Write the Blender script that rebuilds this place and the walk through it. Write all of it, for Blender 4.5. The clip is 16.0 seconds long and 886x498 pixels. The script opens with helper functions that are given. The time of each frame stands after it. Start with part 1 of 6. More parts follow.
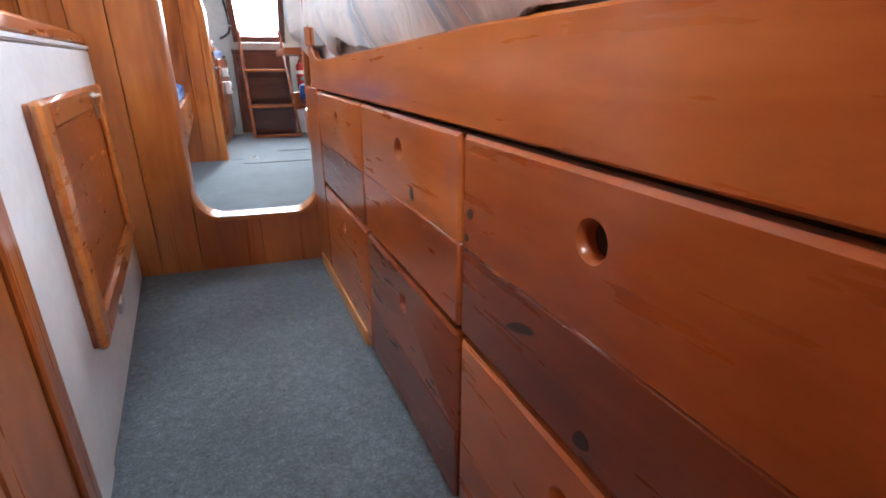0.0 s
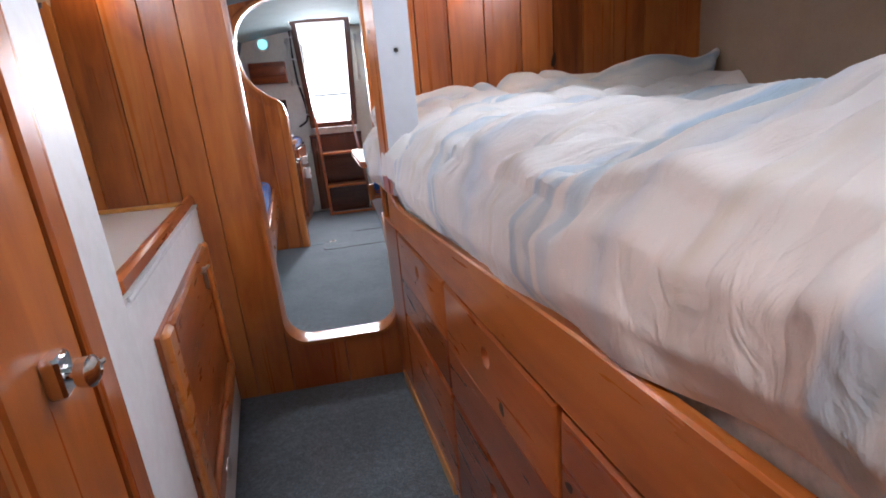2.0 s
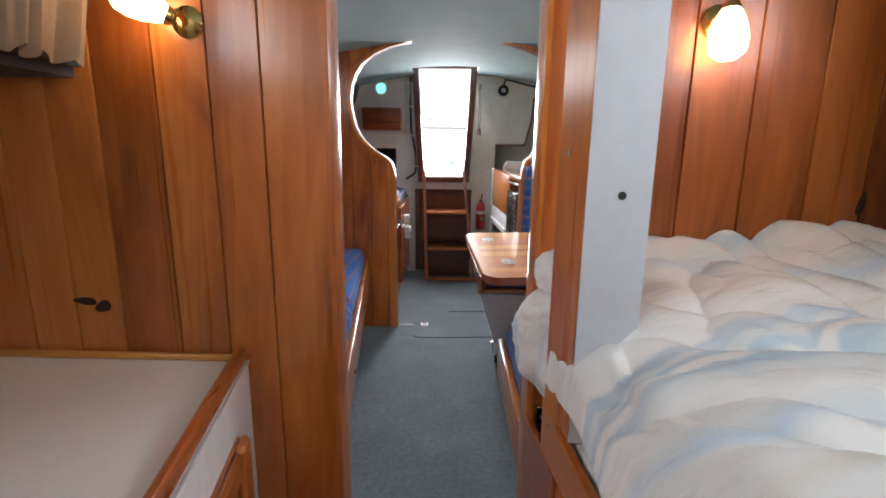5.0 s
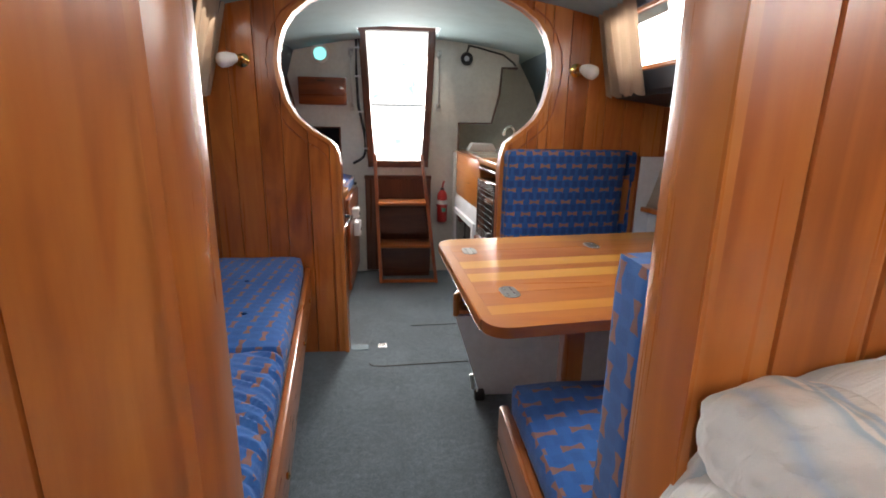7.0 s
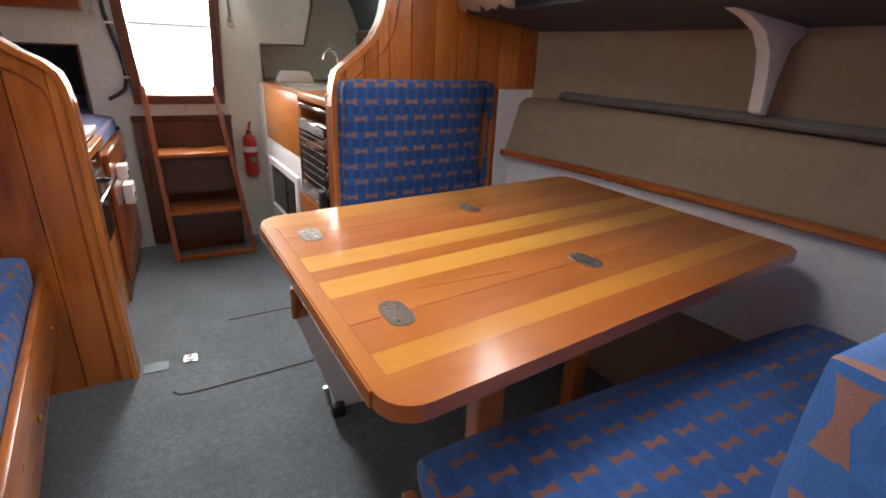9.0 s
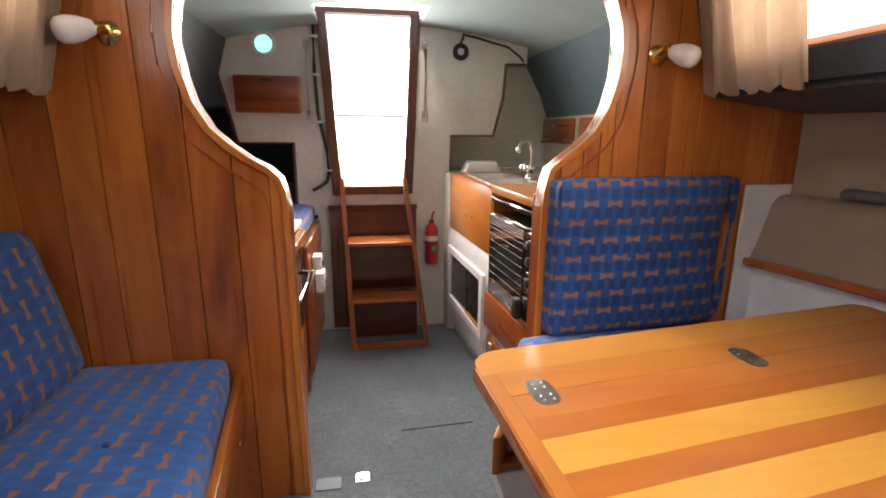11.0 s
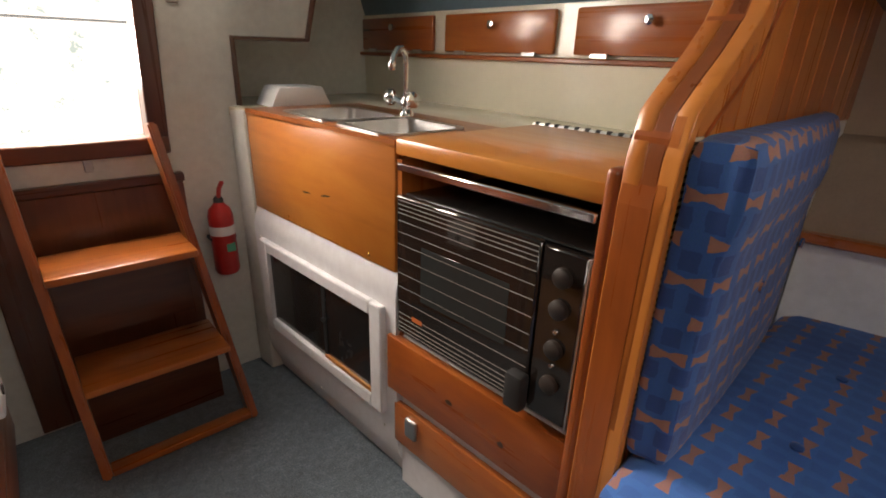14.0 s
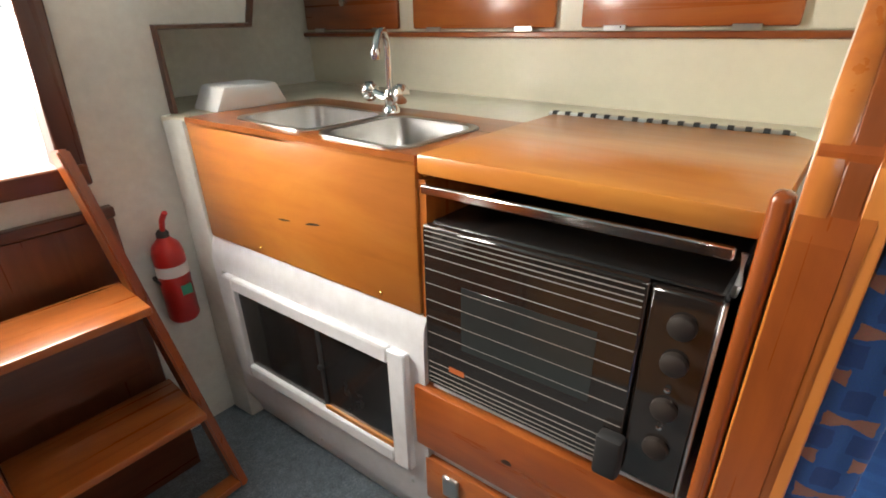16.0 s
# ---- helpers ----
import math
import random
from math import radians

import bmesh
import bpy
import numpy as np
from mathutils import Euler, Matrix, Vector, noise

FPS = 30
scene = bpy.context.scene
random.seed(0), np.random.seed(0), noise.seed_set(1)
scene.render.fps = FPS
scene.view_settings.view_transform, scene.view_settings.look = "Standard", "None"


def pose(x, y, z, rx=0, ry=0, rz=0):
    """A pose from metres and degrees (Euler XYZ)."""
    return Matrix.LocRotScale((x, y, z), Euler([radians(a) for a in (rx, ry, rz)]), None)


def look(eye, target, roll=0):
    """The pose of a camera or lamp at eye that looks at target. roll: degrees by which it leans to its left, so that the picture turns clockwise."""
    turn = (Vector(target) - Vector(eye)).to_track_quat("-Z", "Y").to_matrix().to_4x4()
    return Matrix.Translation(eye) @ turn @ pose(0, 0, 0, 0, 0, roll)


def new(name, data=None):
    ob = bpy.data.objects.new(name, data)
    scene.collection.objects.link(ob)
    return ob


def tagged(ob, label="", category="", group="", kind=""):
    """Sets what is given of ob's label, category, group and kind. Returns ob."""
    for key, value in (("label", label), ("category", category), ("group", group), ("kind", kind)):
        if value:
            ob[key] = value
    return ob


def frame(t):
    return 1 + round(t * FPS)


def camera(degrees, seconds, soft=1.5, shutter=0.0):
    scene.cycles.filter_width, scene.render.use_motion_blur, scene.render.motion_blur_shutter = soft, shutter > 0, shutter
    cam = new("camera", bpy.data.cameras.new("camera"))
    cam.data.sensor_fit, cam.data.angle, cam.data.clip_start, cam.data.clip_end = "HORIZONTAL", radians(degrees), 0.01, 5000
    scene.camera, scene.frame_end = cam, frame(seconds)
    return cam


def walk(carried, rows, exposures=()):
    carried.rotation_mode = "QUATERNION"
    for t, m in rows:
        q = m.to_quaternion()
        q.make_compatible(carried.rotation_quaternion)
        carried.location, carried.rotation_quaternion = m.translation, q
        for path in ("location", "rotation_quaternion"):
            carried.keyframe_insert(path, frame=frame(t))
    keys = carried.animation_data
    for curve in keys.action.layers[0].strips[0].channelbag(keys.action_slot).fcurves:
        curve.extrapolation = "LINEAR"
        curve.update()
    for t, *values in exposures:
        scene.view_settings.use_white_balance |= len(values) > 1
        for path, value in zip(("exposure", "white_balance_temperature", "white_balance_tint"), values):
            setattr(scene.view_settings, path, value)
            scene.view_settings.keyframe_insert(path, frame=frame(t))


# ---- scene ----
cam = camera(84.6, 16.0, soft=1.8)
METRES, EYE, TILT, LEAN, TURN = 4.8, 0.75, -21.0, 0.0, -17.0
ROWS = [
    (0.0, 0.0, 0.0, 0.0, 0.0, 0.0, -0.0),
    (0.5, 0.0001, -0.0009, 0.0025, 1.77, 1.32, -0.26),
    (1.0, 0.0032, -0.0071, 0.0152, 3.78, 2.13, 1.06),
    (1.5, 0.0041, -0.0144, 0.0404, 6.24, 1.78, 2.95),
    (2.0, -0.0058, -0.0079, 0.071, 8.06, 4.3, 2.09),
    (2.5, -0.0212, 0.0097, 0.0942, 8.48, 4.21, 0.89),
    (3.0, -0.034, 0.0222, 0.1163, 9.07, 5.29, -0.09),
    (3.5, -0.0427, 0.0354, 0.1328, 9.64, 6.04, -3.82),
    (4.0, -0.0564, 0.0642, 0.1498, 15.53, 7.12, -7.12),
    (6.5, -0.1212, 0.2076, 0.2128, 17.25, 7.87, -7.11),
    (7.0, -0.1402, 0.2468, 0.2253, 10.93, 5.89, -5.15),
    (7.5, -0.1529, 0.2885, 0.236, 6.82, 3.58, -1.57),
    (8.0, -0.1587, 0.3222, 0.2441, -3.07, 0.39, 1.36),
    (8.5, -0.1648, 0.3475, 0.2528, -8.12, -1.96, 2.14),
    (9.0, -0.173, 0.3686, 0.2626, -9.73, -0.89, 1.32),
    (9.5, -0.1832, 0.3784, 0.2709, -3.48, 2.9, -0.99),
    (10.0, -0.1916, 0.3873, 0.282, 7.69, 7.46, -3.4),
    (12.5, -0.2728, 0.57, 0.3483, -1.05, 5.73, -0.04),
    (13.0, -0.2882, 0.6229, 0.3655, -9.47, 3.44, 2.99),
    (13.5, -0.2972, 0.6592, 0.3737, -13.76, -1.17, 4.47),
    (14.0, -0.3144, 0.6855, 0.3828, -22.86, -2.45, 6.59),
    (14.5, -0.3297, 0.7066, 0.3942, -30.39, -4.55, 9.12),
    (15.0, -0.3379, 0.7205, 0.4007, -33.27, -5.05, 10.44),
    (15.5, -0.3402, 0.7331, 0.4076, -32.94, -6.96, 11.71),
    (16.0, -0.3288, 0.7504, 0.4149, -31.04, -7.08, 12.25),
]
walk(cam, [(t, pose(0, 0, EYE, TILT, LEAN, TURN) @ pose(METRES * x, METRES * y, METRES * z, 90 + pitch, roll, yaw)) for t, x, y, z, yaw, pitch, roll in ROWS],
     exposures=[(0.0, 1.38, 6000, 10), (1.0, 1.2, 6000, 10), (2.0, 0.5, 6200, 16), (3.0, 0.04, 6250, 13), (4.0, 0.0, 6400, 11), (6.5, 0.2, 6900, 10), (7.0, 0.16, 7000, 11), (8.0, 0.35, 7100, 12), (10.0, 0.35, 7500, 17), (12.5, 0.62, 8300, 17), (13.2, 0.2, 8400, 17), (14.0, -0.15, 8200, 17), (15.0, 0.4, 7900, 13), (16.0, 0.5, 7400, 9)])

# ---- world, sun and daylight through the openings ----
world = bpy.data.worlds.new("world")
scene.world = world
world.use_nodes = True
wn = world.node_tree.nodes
sky = wn.new("ShaderNodeTexSky")
sky.sky_type = "NISHITA"
sky.sun_disc = False
sky.sun_elevation, sky.sun_rotation = radians(50), radians(200)
wn["Background"].inputs["Strength"].default_value = 0.12
world.node_tree.links.new(sky.outputs[0], wn["Background"].inputs["Color"])

sun = new("sun", bpy.data.lights.new("sun", "SUN"))
sun.data.energy, sun.data.angle, sun.data.color = 1.2, radians(12), (1.0, 0.96, 0.9)
sun.matrix_world = look((0, 0, 5), (0.84, 2.3, 2.0))


def daylight(name, eye, target, w, h, watts, colour=(0.97, 0.98, 1.0)):
    """Sky light standing in an opening, or an area lamp added outside one."""
    lamp = new(name, bpy.data.lights.new(name, "AREA"))
    lamp.data.shape, lamp.data.size, lamp.data.size_y = "RECTANGLE", w, h
    lamp.data.energy, lamp.data.color = watts, colour
    lamp.matrix_world = look(eye, target)
    return lamp


# ---- materials ----
def material(name):
    m = bpy.data.materials.new(name)
    m.use_nodes = True
    t = m.node_tree
    return m, t, t.nodes["Principled BSDF"]


def node(t, kind, **vals):
    n = t.nodes.new(kind)
    for k, v in vals.items():
        n.inputs[k].default_value = v
    return n


def ramp(t, fac, stops):
    r = t.nodes.new("ShaderNodeValToRGB")
    e = r.color_ramp.elements
    while len(e) < len(stops):
        e.new(0.5)
    for el, (p, c) in zip(e, stops):
        el.position, el.color = p, (*c, 1)
    t.links.new(fac, r.inputs["Fac"])
    return r


def mixed(t, fac, a, b, mode="MIX"):
    m = t.nodes.new("ShaderNodeMix")
    m.data_type, m.blend_type = "RGBA", mode
    for sock, v in ((m.inputs["Factor"], fac), (m.inputs["A"], a), (m.inputs["B"], b)):
        if isinstance(v, (int, float)):
            sock.default_value = v
        elif isinstance(v, tuple):
            sock.default_value = (*v, 1)
        else:
            t.links.new(v, sock)
    return m.outputs["Result"]


def calc(t, op, a, b=0.0, c=0.0):
    n = t.nodes.new("ShaderNodeMath")
    n.operation = op
    for i, v in enumerate((a, b, c)):
        if isinstance(v, (int, float)):
            n.inputs[i].default_value = v
        else:
            t.links.new(v, n.inputs[i])
    return n.outputs[0]


def bump(t, p, height, strength, distance):
    b = node(t, "ShaderNodeBump", Strength=strength, Distance=distance)
    t.links.new(height, b.inputs["Height"])
    t.links.new(b.outputs[0], p.inputs["Normal"])


def wood(name, axis, dark, mid, light, rough=0.28, coat=0.45, knots=0.015):
    """Varnished softwood with the grain along the axis 'x', 'y' or 'z'; every board has its own tone."""
    m, t, p = material(name)
    co = t.nodes.new("ShaderNodeTexCoord")
    info = t.nodes.new("ShaderNodeObjectInfo")
    off = t.nodes.new("ShaderNodeVectorMath")
    off.operation = "MULTIPLY_ADD"
    t.links.new(info.outputs["Random"], off.inputs[0])
    off.inputs[1].default_value = (37, 23, 31)
    t.links.new(co.outputs["Object"], off.inputs[2])

    def drawn_out(k, **vals):
        """Noise stretched along the grain by 1 / k."""
        mp = t.nodes.new("ShaderNodeMapping")
        mp.inputs["Scale"].default_value = [k if a == axis else 1.0 for a in "xyz"]
        t.links.new(off.outputs[0], mp.inputs["Vector"])
        n = node(t, "ShaderNodeTexNoise", **vals)
        t.links.new(mp.outputs[0], n.inputs["Vector"])
        return n.outputs["Fac"]

    broad = drawn_out(0.10, Scale=6.5, Detail=2.0, Roughness=0.45, Distortion=0.25)
    cloud = drawn_out(0.30, Scale=6.0, Detail=4.0, Roughness=0.62, Distortion=0.9)
    streak = drawn_out(0.022, Scale=40.0, Detail=3.0, Roughness=0.6)
    fine = drawn_out(0.012, Scale=190.0, Detail=2.0, Roughness=0.6)
    rings = calc(t, "MULTIPLY_ADD", calc(t, "SINE", calc(t, "MULTIPLY_ADD", broad, 62.0, calc(t, "MULTIPLY", streak, 5.0))), 0.5, 0.5)
    s = calc(t, "MULTIPLY_ADD", broad, 0.34, calc(t, "MULTIPLY_ADD", cloud, 0.52, calc(t, "MULTIPLY", rings, 0.045)))
    s = calc(t, "ADD", -0.035, calc(t, "MULTIPLY_ADD", streak, 0.10, calc(t, "MULTIPLY_ADD", fine, 0.05, s)))
    s = calc(t, "ADD", s, calc(t, "MULTIPLY_ADD", info.outputs["Random"], 0.22, -0.08))
    col = ramp(t, s, [(0.28, dark), (0.50, mid), (0.72, light)]).outputs[0]
    kn = t.nodes.new("ShaderNodeMapping")
    kn.inputs["Scale"].default_value = {"x": (0.45, 1, 1), "y": (1, 0.45, 1), "z": (1, 1, 0.45)}[axis]
    t.links.new(off.outputs[0], kn.inputs["Vector"])
    wander = node(t, "ShaderNodeTexNoise", Scale=7.0, Detail=2.0)
    t.links.new(kn.outputs[0], wander.inputs["Vector"])
    vor = node(t, "ShaderNodeTexVoronoi", Scale=3.6)
    t.links.new(kn.outputs[0], vor.inputs["Vector"])
    chance = t.nodes.new("ShaderNodeSeparateColor")
    t.links.new(vor.outputs["Color"], chance.inputs[0])
    near = calc(t, "ADD", vor.outputs["Distance"], calc(t, "MULTIPLY_ADD", wander.outputs["Fac"], 0.12, -0.06))
    spot = ramp(t, near, [(0.05, (1, 1, 1)), (0.075, (0.35, 0.35, 0.35)), (0.2, (0, 0, 0))]).outputs[0]
    spot = calc(t, "MULTIPLY", spot, calc(t, "GREATER_THAN", chance.outputs[0], 1.0 - knots))
    col = mixed(t, calc(t, "MULTIPLY", spot, 0.85), col, tuple(c * 0.25 for c in dark))
    t.links.new(col, p.inputs["Base Color"])
    t.links.new(calc(t, "MULTIPLY_ADD", streak, 0.2, rough - 0.08), p.inputs["Roughness"])
    p.inputs["Coat Weight"].default_value = coat
    p.inputs["Coat Roughness"].default_value = 0.16
    bump(t, p, s, 0.07, 0.0015)
    return m


def plain(name, colour, rough=0.5, metal=0.0, vary=0.08, scale=30.0, relief=0.08, coat=0.0, dirt=None):
    """Paint, plastic or metal with faint mottling at two scales."""
    m, t, p = material(name)
    co = t.nodes.new("ShaderNodeTexCoord")
    a = node(t, "ShaderNodeTexNoise", Scale=scale, Detail=4.0, Roughness=0.6)
    b = node(t, "ShaderNodeTexNoise", Scale=scale * 0.11, Detail=3.0, Roughness=0.55)
    for n in (a, b):
        t.links.new(co.outputs["Object"], n.inputs["Vector"])
    s = calc(t, "MULTIPLY_ADD", a.outputs["Fac"], 0.4, calc(t, "MULTIPLY", b.outputs["Fac"], 0.6))
    lo = tuple(max(0, c * (1 - vary)) for c in (dirt or colour))
    hi = tuple(min(1, c * (1 + vary)) for c in colour)
    t.links.new(ramp(t, s, [(0.32, lo), (0.62, hi)]).outputs[0], p.inputs["Base Color"])
    t.links.new(calc(t, "MULTIPLY_ADD", s, 0.2, rough - 0.1), p.inputs["Roughness"])
    p.inputs["Metallic"].default_value = metal
    p.inputs["Coat Weight"].default_value = coat
    if relief:
        bump(t, p, a.outputs["Fac"], relief, 0.003)
    return m


def carpet_material():
    m, t, p = material("carpet")
    co = t.nodes.new("ShaderNodeTexCoord")
    tuft = node(t, "ShaderNodeTexNoise", Scale=170.0, Detail=3.0, Roughness=0.75)
    wear = node(t, "ShaderNodeTexNoise", Scale=3.2, Detail=4.0, Roughness=0.6)
    spot = node(t, "ShaderNodeTexNoise", Scale=38.0, Detail=3.0, Roughness=0.7)
    for n in (tuft, wear, spot):
        t.links.new(co.outputs["Object"], n.inputs["Vector"])
    s = calc(t, "MULTIPLY_ADD", tuft.outputs["Fac"], 0.55, calc(t, "MULTIPLY", wear.outputs["Fac"], 0.22))
    s = calc(t, "MULTIPLY_ADD", spot.outputs["Fac"], 0.3, s)
    c = ramp(t, s, [(0.36, (0.035, 0.05, 0.062)), (0.54, (0.105, 0.14, 0.165)), (0.72, (0.24, 0.29, 0.33))])
    t.links.new(c.outputs[0], p.inputs["Base Color"])
    p.inputs["Roughness"].default_value = 0.95
    p.inputs["Sheen Weight"].default_value = 0.25
    bump(t, p, tuft.outputs["Fac"], 0.7, 0.006)
    return m


def cells(t, u, v, pu, pv, shift):
    """Coordinates within a brick-laid cell, -0.5 to 0.5 each."""
    row = calc(t, "FLOOR", calc(t, "DIVIDE", v, pv))
    uu = calc(t, "ADD", calc(t, "DIVIDE", u, pu), calc(t, "MULTIPLY", row, shift))
    cu = calc(t, "SUBTRACT", calc(t, "FRACT", uu), 0.5)
    cv = calc(t, "SUBTRACT", calc(t, "FRACT", calc(t, "DIVIDE", v, pv)), 0.5)
    return cu, cv


def upholstery(name, long_u, patches=0.75):
    """Blue furnishing fabric woven with orange bow shapes and darker blue patches; its blue is scaled for lit or shaded
    cushions.
    """
    m, t, p = material(name)
    uv = t.nodes.new("ShaderNodeUVMap")
    sep = t.nodes.new("ShaderNodeSeparateXYZ")
    t.links.new(uv.outputs[0], sep.inputs[0])
    co = t.nodes.new("ShaderNodeTexCoord")
    wob = node(t, "ShaderNodeTexNoise", Scale=90.0, Detail=2.0)
    t.links.new(co.outputs["Object"], wob.inputs["Vector"])
    w = calc(t, "MULTIPLY_ADD", wob.outputs["Fac"], 0.007, -0.0035)
    u, v = calc(t, "ADD", sep.outputs[0], w), calc(t, "ADD", sep.outputs[1], w)
    if not long_u:
        u, v = v, u
    cu, cv = cells(t, u, v, 0.090, 0.066, 0.5)
    au, av = calc(t, "ABSOLUTE", cu), calc(t, "ABSOLUTE", cv)
    waist = calc(t, "MULTIPLY_ADD", au, 0.42, 0.07)
    bow = calc(t, "MULTIPLY", calc(t, "LESS_THAN", au, 0.30), calc(t, "LESS_THAN", av, waist))
    du, dv = cells(t, calc(t, "ADD", u, 0.022), calc(t, "ADD", v, 0.033), 0.045, 0.066, 0.5)
    patch = calc(t, "MULTIPLY", calc(t, "LESS_THAN", calc(t, "ABSOLUTE", du), 0.30), calc(t, "LESS_THAN", calc(t, "ABSOLUTE", dv), 0.25))
    weave = node(t, "ShaderNodeTexNoise", Scale=600.0, Detail=2.0, Roughness=0.7)
    fade = node(t, "ShaderNodeTexNoise", Scale=5.0, Detail=3.0)
    for n in (weave, fade):
        t.links.new(co.outputs["Object"], n.inputs["Vector"])
    # puts daylight into the blue of the plainer fabric, shade into the patched one
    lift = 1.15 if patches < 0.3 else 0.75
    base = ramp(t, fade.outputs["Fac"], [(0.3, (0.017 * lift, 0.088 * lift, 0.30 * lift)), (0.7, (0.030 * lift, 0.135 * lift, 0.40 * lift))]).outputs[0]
    col = mixed(t, calc(t, "MULTIPLY", patch, patches), base, (0.010, 0.028, 0.135))
    col = mixed(t, calc(t, "MULTIPLY", bow, 0.85), col, (0.33, 0.135, 0.06))
    col = mixed(t, 0.35, col, mixed(t, 1.0, col, weave.outputs["Color"], "OVERLAY"))
    t.links.new(col, p.inputs["Base Color"])
    p.inputs["Roughness"].default_value = 0.9
    p.inputs["Sheen Weight"].default_value = 0.12
    p.inputs["Sheen Roughness"].default_value = 0.5
    bump(t, p, weave.outputs["Fac"], 0.35, 0.002)
    return m


def duvet_material(name="striped_cotton", axis=1, repeat=0.46):
    m, t, p = material(name)
    sep = t.nodes.new("ShaderNodeSeparateXYZ")
    co = t.nodes.new("ShaderNodeTexCoord")
    t.links.new(co.outputs["Object"], sep.inputs[0])
    wob = node(t, "ShaderNodeTexNoise", Scale=3.0, Detail=3.0)
    t.links.new(co.outputs["Object"], wob.inputs["Vector"])
    y = calc(t, "ADD", sep.outputs[axis], calc(t, "MULTIPLY_ADD", wob.outputs["Fac"], 0.17, -0.085))
    f = calc(t, "FRACT", calc(t, "DIVIDE", y, repeat))
    white, blue, haze = (0.74, 0.735, 0.735), (0.40, 0.535, 0.635), (0.60, 0.655, 0.69)
    stripe = ramp(t, f, [(0.0, white), (0.06, haze), (0.09, blue), (0.12, blue), (0.135, white), (0.165, white), (0.18, blue), (0.20, blue), (0.215, haze), (0.24, haze), (0.255, blue), (0.30, (0.44, 0.57, 0.70)), (0.32, white),
                          (0.54, white), (0.58, (0.70, 0.67, 0.62)), (0.62, white), (0.74, white), (0.80, (0.52, 0.62, 0.73)), (0.84, haze), (0.90, white)]).outputs[0]
    mott = node(t, "ShaderNodeTexNoise", Scale=5.0, Detail=4.0)
    weave = node(t, "ShaderNodeTexNoise", Scale=420.0, Detail=2.0)
    for n in (mott, weave):
        t.links.new(co.outputs["Object"], n.inputs["Vector"])
    col = mixed(t, calc(t, "MINIMUM", calc(t, "MAXIMUM", calc(t, "MULTIPLY_ADD", mott.outputs["Fac"], 1.7, -0.62), 0.0), 0.75), stripe, (0.78, 0.765, 0.76))
    t.links.new(col, p.inputs["Base Color"])
    p.inputs["Roughness"].default_value = 0.92
    p.inputs["Sheen Weight"].default_value = 0.2
    crease = node(t, "ShaderNodeTexNoise", Scale=20.0, Detail=3.0, Roughness=0.55, Distortion=1.1)
    deep = node(t, "ShaderNodeTexNoise", Scale=7.5, Detail=2.0, Roughness=0.5, Distortion=0.5)
    squash = t.nodes.new("ShaderNodeMapping")
    squash.inputs["Scale"].default_value = (0.38, 1.6, 0.7)
    squash.inputs["Rotation"].default_value = (0, 0, radians(-17))
    t.links.new(co.outputs["Object"], squash.inputs["Vector"])
    t.links.new(squash.outputs[0], deep.inputs["Vector"])
    t.links.new(squash.outputs[0], crease.inputs["Vector"])
    vale = calc(t, "ABSOLUTE", calc(t, "SUBTRACT", deep.outputs["Fac"], 0.5))
    h = calc(t, "MULTIPLY_ADD", weave.outputs["Fac"], 0.06, calc(t, "MULTIPLY", crease.outputs["Fac"], 0.75))
    bump(t, p, calc(t, "MULTIPLY_ADD", calc(t, "POWER", vale, 0.85), 1.6, h), 0.5, 0.015)
    return m


def striped(name, a, b, pitch, u_axis=True):
    m, t, p = material(name)
    uv = t.nodes.new("ShaderNodeUVMap")
    sep = t.nodes.new("ShaderNodeSeparateXYZ")
    t.links.new(uv.outputs[0], sep.inputs[0])
    f = calc(t, "FRACT", calc(t, "DIVIDE", sep.outputs[0 if u_axis else 1], pitch))
    t.links.new(ramp(t, f, [(0.0, a), (0.5, a), (0.56, b), (0.94, b)]).outputs[0], p.inputs["Base Color"])
    p.inputs["Roughness"].default_value = 0.9
    return m


def emitter(name, colour, strength):
    m, t, p = material(name)
    p.inputs["Base Color"].default_value = (*colour, 1)
    p.inputs["Emission Color"].default_value = (*colour, 1)
    p.inputs["Emission Strength"].default_value = strength
    return m


def glass(name, tint=(0.9, 0.95, 0.97), rough=0.02):
    m, t, p = material(name)
    p.inputs["Base Color"].default_value = (*tint, 1)
    p.inputs["Roughness"].default_value = rough
    p.inputs["Transmission Weight"].default_value = 1.0
    p.inputs["IOR"].default_value = 1.45
    return m


HONEY = ((0.18, 0.040, 0.008), (0.43, 0.122, 0.024), (0.59, 0.21, 0.047))
RED = ((0.14, 0.027, 0.006), (0.33, 0.078, 0.016), (0.46, 0.138, 0.030))
TEAK = ((0.034, 0.009, 0.005), (0.082, 0.023, 0.010), (0.14, 0.044, 0.019))
PALE = ((0.36, 0.12, 0.022), (0.54, 0.21, 0.042), (0.66, 0.30, 0.07))
honey_z, honey_y, honey_x = wood("honey_pine_upright", "z", *HONEY), wood("honey_pine_fore_aft", "y", *HONEY), wood("honey_pine_across", "x", *HONEY)
red_y, red_x, red_z = wood("red_pine_fore_aft", "y", *RED, knots=0.03), wood("red_pine_across", "x", *RED), wood("red_pine_upright", "z", *RED)
teak_z, teak_x, teak_y = wood("dark_mahogany_upright", "z", *TEAK, knots=0.0), wood("dark_mahogany_across", "x", *TEAK, knots=0.0), wood("dark_mahogany_fore_aft", "y", *TEAK, knots=0.0)
pale_x, pale_y, pale_z = wood("pale_pine_across", "x", *PALE, knots=0.05), wood("pale_pine_fore_aft", "y", *PALE, knots=0.05), wood("pale_pine_upright", "z", *PALE, knots=0.05)
LACQUER = dict(rough=0.3, coat=0.9, knots=0.01)
